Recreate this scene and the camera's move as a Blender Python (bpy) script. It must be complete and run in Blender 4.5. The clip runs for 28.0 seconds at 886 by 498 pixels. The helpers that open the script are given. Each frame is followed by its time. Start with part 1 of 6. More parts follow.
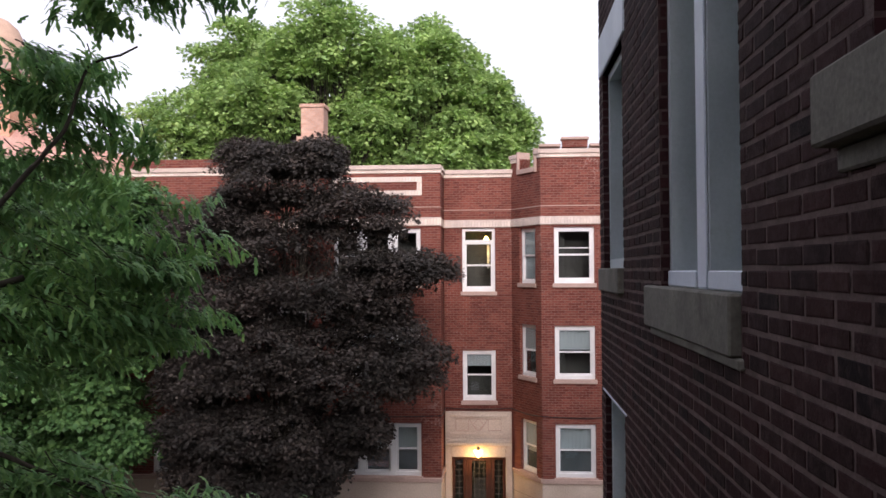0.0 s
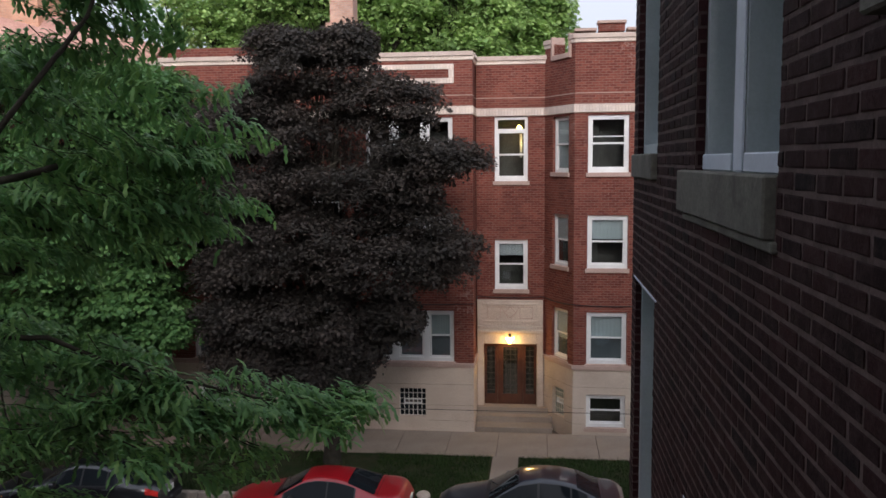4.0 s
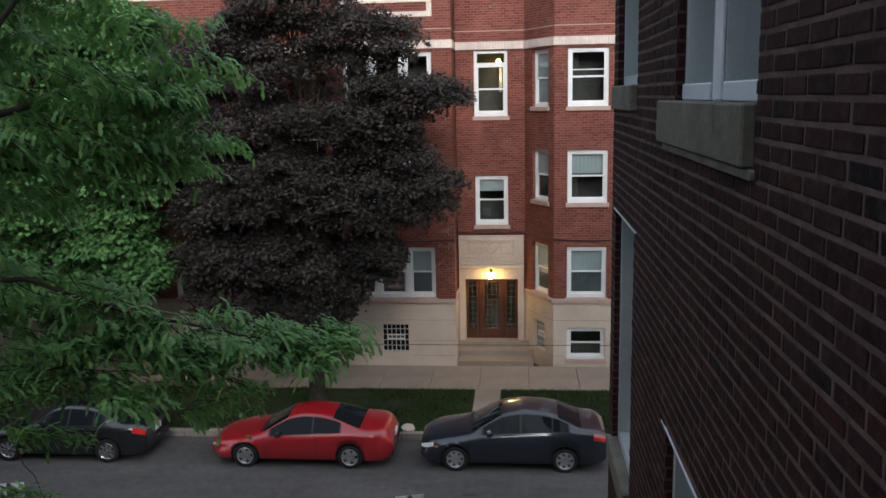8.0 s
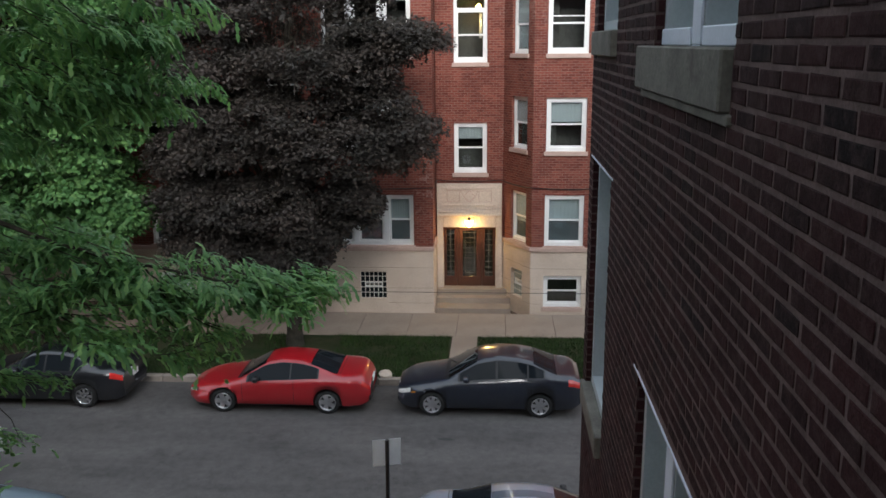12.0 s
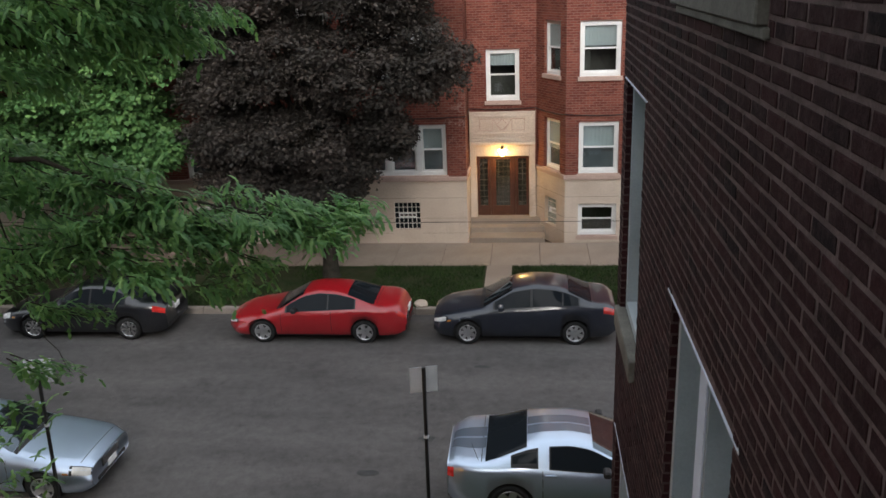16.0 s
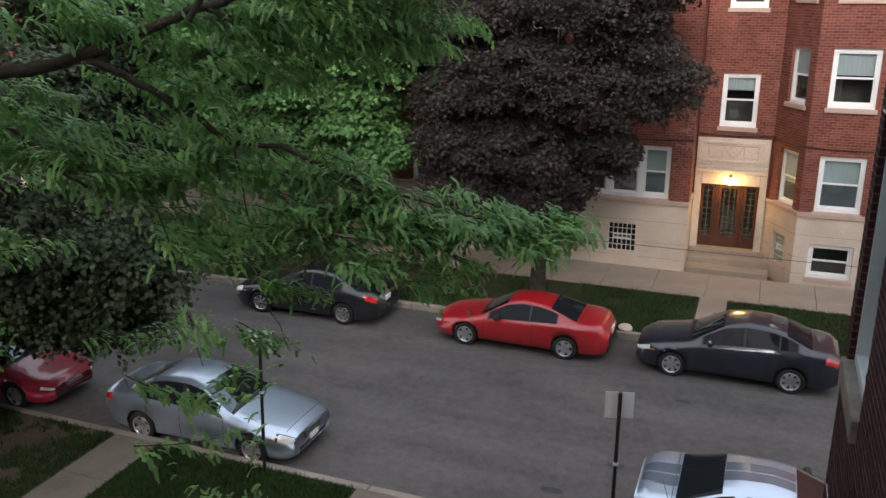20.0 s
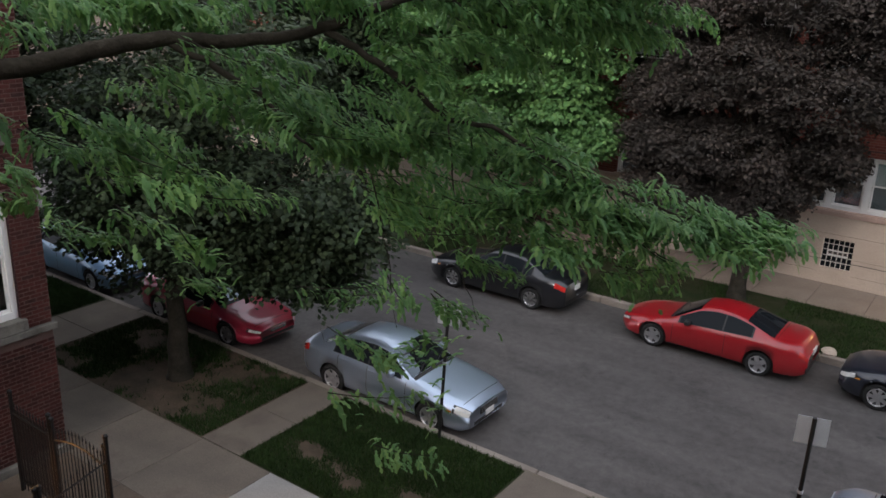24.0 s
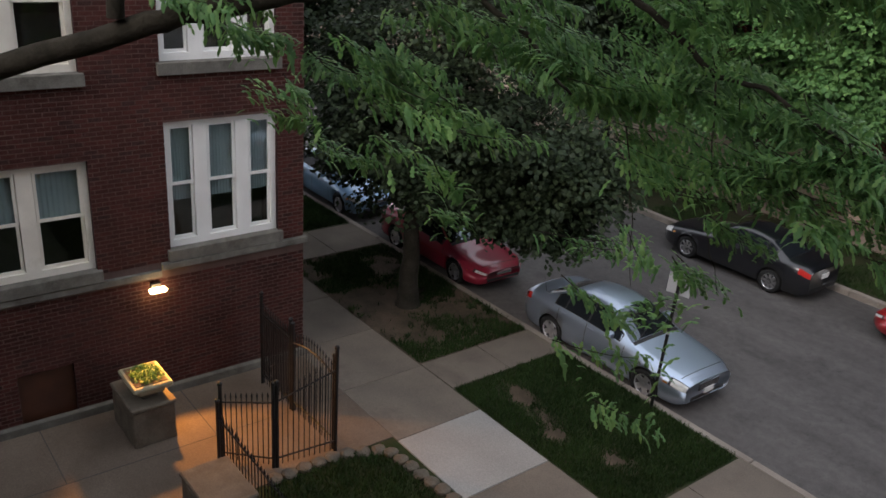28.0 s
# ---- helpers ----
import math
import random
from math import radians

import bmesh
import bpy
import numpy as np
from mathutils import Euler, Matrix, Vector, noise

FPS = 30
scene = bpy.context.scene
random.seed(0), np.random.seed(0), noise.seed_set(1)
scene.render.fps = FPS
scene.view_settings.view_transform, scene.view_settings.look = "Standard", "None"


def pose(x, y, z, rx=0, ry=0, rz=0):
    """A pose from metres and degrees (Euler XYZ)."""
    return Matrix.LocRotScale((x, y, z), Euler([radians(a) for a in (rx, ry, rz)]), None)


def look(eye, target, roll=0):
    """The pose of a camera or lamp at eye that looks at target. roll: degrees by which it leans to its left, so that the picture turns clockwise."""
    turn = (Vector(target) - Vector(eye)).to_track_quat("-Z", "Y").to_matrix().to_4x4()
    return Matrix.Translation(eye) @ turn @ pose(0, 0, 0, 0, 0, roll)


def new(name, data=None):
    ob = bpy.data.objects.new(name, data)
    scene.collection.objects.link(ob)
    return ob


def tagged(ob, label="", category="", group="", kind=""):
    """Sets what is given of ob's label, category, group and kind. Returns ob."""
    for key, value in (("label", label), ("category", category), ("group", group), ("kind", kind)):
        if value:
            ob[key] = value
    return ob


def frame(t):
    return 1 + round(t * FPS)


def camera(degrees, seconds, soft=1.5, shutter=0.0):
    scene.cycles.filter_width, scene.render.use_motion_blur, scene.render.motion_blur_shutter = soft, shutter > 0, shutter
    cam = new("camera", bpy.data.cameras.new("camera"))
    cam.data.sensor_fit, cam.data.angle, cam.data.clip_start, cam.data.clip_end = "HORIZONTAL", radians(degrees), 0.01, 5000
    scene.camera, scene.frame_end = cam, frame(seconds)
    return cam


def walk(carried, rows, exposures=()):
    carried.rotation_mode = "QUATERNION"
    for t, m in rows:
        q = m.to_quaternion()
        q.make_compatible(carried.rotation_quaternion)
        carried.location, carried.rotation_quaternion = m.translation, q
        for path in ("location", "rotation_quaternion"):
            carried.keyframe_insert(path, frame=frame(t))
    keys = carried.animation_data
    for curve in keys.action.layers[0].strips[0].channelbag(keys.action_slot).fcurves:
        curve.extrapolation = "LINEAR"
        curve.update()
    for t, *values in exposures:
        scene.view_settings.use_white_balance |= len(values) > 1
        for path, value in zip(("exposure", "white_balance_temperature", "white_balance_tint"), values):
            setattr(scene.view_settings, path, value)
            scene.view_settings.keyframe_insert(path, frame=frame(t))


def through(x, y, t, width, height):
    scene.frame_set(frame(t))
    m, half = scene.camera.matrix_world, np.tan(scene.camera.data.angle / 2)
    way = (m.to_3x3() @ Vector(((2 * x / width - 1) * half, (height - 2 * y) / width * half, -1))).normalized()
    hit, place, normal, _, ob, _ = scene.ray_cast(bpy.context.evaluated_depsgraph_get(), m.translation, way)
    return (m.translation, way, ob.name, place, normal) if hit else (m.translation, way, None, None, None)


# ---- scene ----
cam = camera(55.7, 28.0, soft=1.6)
PATH = [
    (0, (0.134, 0.276, 9.042), (-0.013, 2.27, 9.094), -0.3),
    (0.5, (0.141, 0.295, 9.038), (-0.004, 2.289, 9.044), -0.6),
    (1, (0.144, 0.301, 9.033), (-0.005, 2.295, 8.985), -0.7),
    (1.5, (0.144, 0.302, 9.027), (-0.006, 2.294, 8.942), -0.6),
    (2, (0.148, 0.305, 9.024), (0.002, 2.297, 8.916), -0.4),
    (2.5, (0.15, 0.308, 9.021), (0.003, 2.298, 8.888), -0.2),
    (3, (0.153, 0.314, 9.019), (-0.014, 2.3, 8.856), -0.3),
    (3.5, (0.156, 0.325, 9.016), (-0.058, 2.305, 8.829), -0.3),
    (5.5, (0.144, 0.296, 9.011), (-0.09, 2.266, 8.758), -0.7),
    (6, (0.149, 0.296, 9.01), (-0.036, 2.27, 8.748), -1.0),
    (6.5, (0.149, 0.294, 9.006), (-0.032, 2.265, 8.721), -1.1),
    (7, (0.147, 0.297, 9.004), (-0.034, 2.262, 8.683), -1.2),
    (7.5, (0.153, 0.305, 9.0), (-0.027, 2.267, 8.655), -1.3),
    (8, (0.151, 0.301, 9.0), (-0.029, 2.261, 8.643), -1.2),
    (8.5, (0.149, 0.295, 8.998), (-0.033, 2.253, 8.632), -1.0),
    (9, (0.153, 0.301, 8.996), (-0.025, 2.257, 8.621), -0.8),
    (9.5, (0.153, 0.305, 8.996), (-0.016, 2.261, 8.616), -0.9),
    (10, (0.155, 0.306, 8.994), (-0.002, 2.261, 8.598), -0.8),
    (10.5, (0.154, 0.293, 8.989), (0.008, 2.244, 8.576), -0.7),
    (11, (0.152, 0.288, 8.988), (0.022, 2.237, 8.558), -0.7),
    (11.5, (0.157, 0.304, 8.986), (0.029, 2.25, 8.542), -0.6),
    (12, (0.158, 0.302, 8.982), (0.03, 2.24, 8.504), -0.5),
    (12.5, (0.162, 0.309, 8.98), (0.045, 2.243, 8.484), -1.0),
    (14.5, (0.18, 0.321, 8.957), (0.106, 2.219, 8.329), -0.6),
    (15, (0.182, 0.324, 8.955), (0.079, 2.213, 8.307), -1.1),
    (15.5, (0.175, 0.309, 8.96), (0.022, 2.197, 8.319), -1.9),
    (16, (0.171, 0.314, 8.959), (-0.038, 2.199, 8.324), -2.2),
    (16.5, (0.168, 0.315, 8.962), (-0.092, 2.197, 8.336), -2.3),
    (17, (0.168, 0.324, 8.962), (-0.167, 2.199, 8.352), -2.3),
    (17.5, (0.164, 0.323, 8.965), (-0.242, 2.188, 8.367), -2.0),
    (18, (0.163, 0.321, 8.953), (-0.314, 2.171, 8.361), -1.3),
    (18.5, (0.165, 0.323, 8.946), (-0.371, 2.158, 8.357), -0.8),
    (19, (0.158, 0.325, 8.952), (-0.441, 2.14, 8.363), -0.6),
    (19.5, (0.159, 0.32, 8.948), (-0.488, 2.118, 8.356), -0.5),
    (20, (0.155, 0.329, 8.936), (-0.537, 2.109, 8.342), -0.2),
    (20.5, (0.159, 0.324, 8.933), (-0.577, 2.085, 8.336), 0.2),
    (21, (0.171, 0.325, 8.923), (-0.618, 2.059, 8.316), 0.8),
    (21.5, (0.162, 0.327, 8.916), (-0.672, 2.037, 8.3), 1.3),
    (22, (0.163, 0.331, 8.92), (-0.738, 2.005, 8.3), 1.6),
    (22.5, (0.168, 0.29, 8.919), (-0.796, 1.927, 8.295), 1.5),
    (24.5, (0.181, 0.205, 8.947), (-0.954, 1.728, 8.32), 2.4),
    (25, (0.184, 0.215, 8.948), (-1.008, 1.695, 8.326), 2.6),
    (25.5, (0.169, 0.195, 8.929), (-1.078, 1.627, 8.302), 2.7),
    (26, (0.157, 0.176, 8.905), (-1.149, 1.557, 8.283), 2.5),
    (26.5, (0.171, 0.154, 8.886), (-1.176, 1.491, 8.256), 2.6),
    (27, (0.174, 0.146, 8.874), (-1.222, 1.419, 8.218), 2.6),
    (27.5, (0.145, 0.151, 8.864), (-1.301, 1.348, 8.176), 2.8),
    (28, (0.08, 0.142, 8.861), (-1.361, 1.303, 8.102), 4.1),
]
walk(cam, [(t, look(*p)) for t, *p in PATH], [(0.0, 0.84, 6450, 23), (1.5, 0.66, 6350, 21), (3.0, 0.54, 6250, 17), (6.0, 0.4, 6200, 12), (8.0, 0.7, 6050, 9), (10.0, 0.95, 6050, 8), (12.0, 1.04, 6100, 8), (15.0, 1.08, 6400, 9), (17.0, 1.2, 6500, 10), (20.0, 1.25, 6500, 12), (22.0, 1.15, 6450, 15), (25.0, 1.05, 6450, 14), (28.0, 1.02, 6550, 14)])

# ---- world and sun ----
world = bpy.data.worlds.new("dusk_sky")
scene.world = world
world.use_nodes = True
wn, wl = world.node_tree.nodes, world.node_tree.links
wn.clear()
sky = wn.new("ShaderNodeTexSky")
sky.sky_type = "NISHITA"
sky.sun_disc = False
sky.sun_elevation = radians(27)
sky.sun_rotation = radians(169)
sky.air_density, sky.dust_density, sky.ozone_density = 1.0, 6.0, 1.0
hsv = wn.new("ShaderNodeHueSaturation")
hsv.inputs["Saturation"].default_value = 0.25
bg = wn.new("ShaderNodeBackground")
bg.inputs["Strength"].default_value = 0.142
wo = wn.new("ShaderNodeOutputWorld")
wl.new(sky.outputs[0], hsv.inputs["Color"])
veil = wn.new("ShaderNodeMix")
veil.data_type = "RGBA"
veil.inputs[0].default_value = 0.68
veil.inputs[7].default_value = (4.65, 5.0, 5.5, 1)
wl.new(hsv.outputs[0], veil.inputs[6])
wl.new(veil.outputs[2], bg.inputs["Color"])
wl.new(bg.outputs[0], wo.inputs["Surface"])

sun = new("sun", bpy.data.lights.new("sun", "SUN"))
sun.data.energy = 1.15
sun.data.angle = radians(30)
sun.data.color = (1.0, 0.91, 0.85)
sun.matrix_world = look((0, 0, 0), (-0.18, 0.90, -0.41))

# ---- materials ----
def ramp(nt, a, b, lo=0.3, hi=0.7):
    r = nt.nodes.new("ShaderNodeValToRGB")
    r.color_ramp.elements[0].position, r.color_ramp.elements[1].position = lo, hi
    r.color_ramp.elements[0].color, r.color_ramp.elements[1].color = (*a, 1), (*b, 1)
    return r


def noise_node(nt, vec, scale, detail=4.0, rough=0.55):
    n = nt.nodes.new("ShaderNodeTexNoise")
    n.inputs["Scale"].default_value, n.inputs["Detail"].default_value, n.inputs["Roughness"].default_value = scale, detail, rough
    nt.links.new(vec, n.inputs["Vector"])
    return n


def mixc(nt, kind, fac, a, b):
    m = nt.nodes.new("ShaderNodeMix")
    m.data_type, m.blend_type = "RGBA", kind
    for sock, v in ((m.inputs[0], fac), (m.inputs[6], a), (m.inputs[7], b)):
        if isinstance(v, (int, float)):
            sock.default_value = v
        elif isinstance(v, tuple):
            sock.default_value = (*v, 1)
        else:
            nt.links.new(v, sock)
    return m.outputs[2]


def base_mat(name):
    m = bpy.data.materials.new(name)
    m.use_nodes = True
    nt = m.node_tree
    return m, nt, nt.nodes["Principled BSDF"], nt.nodes.new("ShaderNodeTexCoord")


def surface(name, a, b, coarse=1.5, fine=40.0, rough=0.8, bump=0.3, metal=0.0, coat=0.0, spec=None, stain=None, depth=0.004):
    """Two-scale mottled surface: a to b by coarse noise, fine grain on top, relief from the grain."""
    m, nt, p, tc = base_mat(name)
    vec = tc.outputs["Object"]
    big, small = noise_node(nt, vec, coarse), noise_node(nt, vec, fine, 6)
    r = ramp(nt, a, b)
    nt.links.new(big.outputs["Fac"], r.inputs[0])
    g = ramp(nt, (0.72, 0.72, 0.72), (1.12, 1.12, 1.12), 0.3, 0.7)
    nt.links.new(small.outputs["Fac"], g.inputs[0])
    col = mixc(nt, "MULTIPLY", 0.8 if rough > 0.6 else 0.25, r.outputs[0], g.outputs[0])
    if stain:
        sn = noise_node(nt, vec, coarse * 0.45, 8, 0.7)
        sr = ramp(nt, (0, 0, 0), (1, 1, 1), 0.55, 0.72)
        nt.links.new(sn.outputs["Fac"], sr.inputs[0])
        col = mixc(nt, "MIX", sr.outputs[0], col, stain)
    nt.links.new(col, p.inputs["Base Color"])
    p.inputs["Roughness"].default_value, p.inputs["Metallic"].default_value = rough, metal
    p.inputs["Coat Weight"].default_value, p.inputs["Specular IOR Level"].default_value = coat, (0.5 if rough < 0.7 else 0.18) if spec is None else spec
    if bump:
        bn = nt.nodes.new("ShaderNodeBump")
        bn.inputs["Strength"].default_value, bn.inputs["Distance"].default_value = bump, depth
        nt.links.new(small.outputs["Fac"], bn.inputs["Height"])
        nt.links.new(bn.outputs[0], p.inputs["Normal"])
    return m


def brick_piece(name, dark, light, odd, smear=(0.1, 0.07, 0.07), amount=0.0):
    """Single bricks: each its own tone, with speckle and soot."""
    m, nt, p, tc = base_mat(name)
    geo, oi = nt.nodes.new("ShaderNodeNewGeometry"), nt.nodes.new("ShaderNodeObjectInfo")
    add = nt.nodes.new("ShaderNodeMath")
    add.operation = "ADD"
    fr = nt.nodes.new("ShaderNodeMath")
    fr.operation = "FRACT"
    nt.links.new(geo.outputs["Random Per Island"], add.inputs[0])
    nt.links.new(oi.outputs["Random"], add.inputs[1])
    nt.links.new(add.outputs[0], fr.inputs[0])
    r = ramp(nt, dark, light, 0.0, 0.9)
    e = r.color_ramp.elements.new(0.95)
    e.color = (*odd, 1)
    nt.links.new(fr.outputs[0], r.inputs[0])
    pos = geo.outputs["Position"]
    small, big = noise_node(nt, pos, 90, 6, 0.65), noise_node(nt, pos, 1.3, 6, 0.6)
    g = ramp(nt, (0.55, 0.55, 0.55), (1.2, 1.2, 1.2), 0.3, 0.7)
    nt.links.new(small.outputs["Fac"], g.inputs[0])
    g2 = ramp(nt, (0.6, 0.58, 0.6), (1.1, 1.05, 1.05), 0.35, 0.65)
    nt.links.new(big.outputs["Fac"], g2.inputs[0])
    col = mixc(nt, "MULTIPLY", 0.9, r.outputs[0], g.outputs[0])
    col = mixc(nt, "MULTIPLY", 0.9, col, g2.outputs[0])
    sm = noise_node(nt, pos, 17, 7, 0.7)
    sr = ramp(nt, (0, 0, 0), (amount, amount, amount), 0.46, 0.72)
    nt.links.new(sm.outputs["Fac"], sr.inputs[0])
    col = mixc(nt, "MIX", sr.outputs[0], col, smear)
    nt.links.new(col, p.inputs["Base Color"])
    p.inputs["Roughness"].default_value, p.inputs["Specular IOR Level"].default_value = 0.85, 0.12
    bn = nt.nodes.new("ShaderNodeBump")
    bn.inputs["Strength"].default_value, bn.inputs["Distance"].default_value = 0.5, 0.004
    nt.links.new(small.outputs["Fac"], bn.inputs["Height"])
    nt.links.new(bn.outputs[0], p.inputs["Normal"])
    return m


def brick_sheet(name, c1, c2, mortar, length=0.215, course=0.073, salt=None):
    """Running-bond brickwork on metre UVs, for walls across the street."""
    m, nt, p, tc = base_mat(name)
    uv = tc.outputs["UV"]
    b = nt.nodes.new("ShaderNodeTexBrick")
    b.inputs["Scale"].default_value = 1.0
    b.inputs["Brick Width"].default_value, b.inputs["Row Height"].default_value = length, course
    b.inputs["Mortar Size"].default_value, b.inputs["Mortar Smooth"].default_value = 0.008, 0.2
    b.inputs["Bias"].default_value = -0.1
    b.inputs["Color1"].default_value, b.inputs["Color2"].default_value, b.inputs["Mortar"].default_value = (*c1, 1), (*c2, 1), (*mortar, 1)
    nt.links.new(uv, b.inputs["Vector"])
    pos = tc.outputs["Object"]
    small, big = noise_node(nt, pos, 60, 5), noise_node(nt, pos, 0.7, 6, 0.65)
    g = ramp(nt, (0.7, 0.7, 0.7), (1.2, 1.2, 1.2))
    nt.links.new(small.outputs["Fac"], g.inputs[0])
    g2 = ramp(nt, (0.68, 0.64, 0.66), (1.12, 1.06, 1.04), 0.32, 0.66)
    nt.links.new(big.outputs["Fac"], g2.inputs[0])
    col = mixc(nt, "MULTIPLY", 0.8, b.outputs["Color"], g.outputs[0])
    col = mixc(nt, "MULTIPLY", 0.85, col, g2.outputs[0])
    if salt:
        vein, where = noise_node(nt, pos, 1.1, 5, 0.6), noise_node(nt, pos, 0.42, 3)
        vr = nt.nodes.new("ShaderNodeValToRGB")
        for at, v in ((0.485, 0.0), (0.5, 1.0), (0.515, 0.0)):
            e = vr.color_ramp.elements.new(at)
            e.color = (v, v, v, 1)
        vr.color_ramp.elements[0].color = vr.color_ramp.elements[-1].color = (0, 0, 0, 1)
        nt.links.new(vein.outputs["Fac"], vr.inputs[0])
        wr = ramp(nt, (0, 0, 0), (0.45, 0.45, 0.45), 0.54, 0.64)
        nt.links.new(where.outputs["Fac"], wr.inputs[0])
        col = mixc(nt, "MIX", mixc(nt, "MULTIPLY", 1.0, vr.outputs[0], wr.outputs[0]), col, salt)
    nt.links.new(col, p.inputs["Base Color"])
    p.inputs["Roughness"].default_value, p.inputs["Specular IOR Level"].default_value = 0.85, 0.12
    bn = nt.nodes.new("ShaderNodeBump")
    bn.inputs["Strength"].default_value, bn.inputs["Distance"].default_value = 0.6, 0.006
    bn.invert = True
    nt.links.new(b.outputs["Fac"], bn.inputs["Height"])
    nt.links.new(bn.outputs[0], p.inputs["Normal"])
    return m


def road_mat(name, a, b, worn):
    """Asphalt: stretched wheel-track stains, mottling, grit and thin wandering cracks."""
    m, nt, p, tc = base_mat(name)
    vec = tc.outputs["Object"]
    mp = nt.nodes.new("ShaderNodeMapping")
    mp.inputs["Scale"].default_value = (0.25, 1.0, 1.0)
    nt.links.new(vec, mp.inputs["Vector"])
    track, blot, mid, grit = noise_node(nt, mp.outputs[0], 0.9, 5, 0.6), noise_node(nt, vec, 0.75, 8, 0.68), noise_node(nt, vec, 5.0, 6, 0.7), noise_node(nt, vec, 70, 6, 0.7)
    r = ramp(nt, a, b, 0.34, 0.66)
    nt.links.new(track.outputs["Fac"], r.inputs[0])
    dark = ramp(nt, (0, 0, 0), (0.75, 0.75, 0.75), 0.55, 0.74)
    nt.links.new(blot.outputs["Fac"], dark.inputs[0])
    col = mixc(nt, "MIX", dark.outputs[0], r.outputs[0], worn)
    for n, lo, hi in ((mid, 0.78, 1.14), (grit, 0.7, 1.2)):
        g = ramp(nt, (lo, lo, lo), (hi, hi, hi), 0.32, 0.68)
        nt.links.new(n.outputs["Fac"], g.inputs[0])
        col = mixc(nt, "MULTIPLY", 0.9, col, g.outputs[0])
    crack = noise_node(nt, vec, 0.55, 6, 0.62)
    cr = nt.nodes.new("ShaderNodeValToRGB")
    for at, v in ((0.4965, 0.0), (0.5, 0.45), (0.5035, 0.0)):
        e = cr.color_ramp.elements.new(at)
        e.color = (v, v, v, 1)
    cr.color_ramp.elements[0].color = cr.color_ramp.elements[-1].color = (0, 0, 0, 1)
    nt.links.new(crack.outputs["Fac"], cr.inputs[0])
    col = mixc(nt, "MIX", cr.outputs[0], col, (0.03, 0.029, 0.03))
    nt.links.new(col, p.inputs["Base Color"])
    p.inputs["Roughness"].default_value, p.inputs["Specular IOR Level"].default_value = 0.8, 0.3
    bn = nt.nodes.new("ShaderNodeBump")
    bn.inputs["Strength"].default_value, bn.inputs["Distance"].default_value = 0.5, 0.005
    nt.links.new(grit.outputs["Fac"], bn.inputs["Height"])
    nt.links.new(bn.outputs[0], p.inputs["Normal"])
    return m


def leaf_mat(name, a, b, c, rough=0.55, through=0.35):
    m, nt, p, tc = base_mat(name)
    geo = nt.nodes.new("ShaderNodeNewGeometry")
    r = ramp(nt, a, c, 0.0, 1.0)
    e = r.color_ramp.elements.new(0.5)
    e.color = (*b, 1)
    nt.links.new(geo.outputs["Random Per Island"], r.inputs[0])
    big = noise_node(nt, geo.outputs["Position"], 0.8, 4)
    g = ramp(nt, (0.65, 0.7, 0.65), (1.25, 1.2, 1.1), 0.35, 0.65)
    nt.links.new(big.outputs["Fac"], g.inputs[0])
    col = mixc(nt, "MULTIPLY", 0.9, r.outputs[0], g.outputs[0])
    nt.links.new(col, p.inputs["Base Color"])
    p.inputs["Roughness"].default_value = rough
    p.inputs["Specular IOR Level"].default_value = 0.15
    tr = nt.nodes.new("ShaderNodeBsdfTranslucent")
    nt.links.new(mixc(nt, "MULTIPLY", 1.0, col, (through * 0.95, through * 0.95, through * 0.8)), tr.inputs["Color"])
    mx = nt.nodes.new("ShaderNodeAddShader")
    nt.links.new(p.outputs[0], mx.inputs[0])
    nt.links.new(tr.outputs[0], mx.inputs[1])
    nt.links.new(mx.outputs[0], nt.nodes["Material Output"].inputs["Surface"])
    return m


def glass_mat(name, tint=(0.8, 0.85, 0.85)):
    """Window glass: clear with a mirror sheen that grows at grazing angles."""
    m, nt, p, tc = base_mat(name)
    t, g, f = (nt.nodes.new(k) for k in ("ShaderNodeBsdfTransparent", "ShaderNodeBsdfGlossy", "ShaderNodeLayerWeight"))
    power, sheen = nt.nodes.new("ShaderNodeMath"), nt.nodes.new("ShaderNodeMath")
    power.operation, sheen.operation = "POWER", "MULTIPLY_ADD"
    power.inputs[1].default_value = 5.0
    sheen.inputs[1].default_value, sheen.inputs[2].default_value = 0.9, 0.07
    t.inputs["Color"].default_value = (*tint, 1)
    g.inputs["Roughness"].default_value = 0.03
    f.inputs["Blend"].default_value = 0.5
    nt.links.new(f.outputs["Facing"], power.inputs[0])
    nt.links.new(power.outputs[0], sheen.inputs[0])
    mx = nt.nodes.new("ShaderNodeMixShader")
    nt.links.new(sheen.outputs[0], mx.inputs[0])
    nt.links.new(t.outputs[0], mx.inputs[1])
    nt.links.new(g.outputs[0], mx.inputs[2])
    nt.links.new(mx.outputs[0], nt.nodes["Material Output"].inputs["Surface"])
    return m


def glow_mat(name, color, strength):
    m, nt, p, tc = base_mat(name)
    p.inputs["Base Color"].default_value = (*color, 1)
    p.inputs["Emission Color"].default_value = (*color, 1)
    p.inputs["Emission Strength"].default_value = strength
    return m


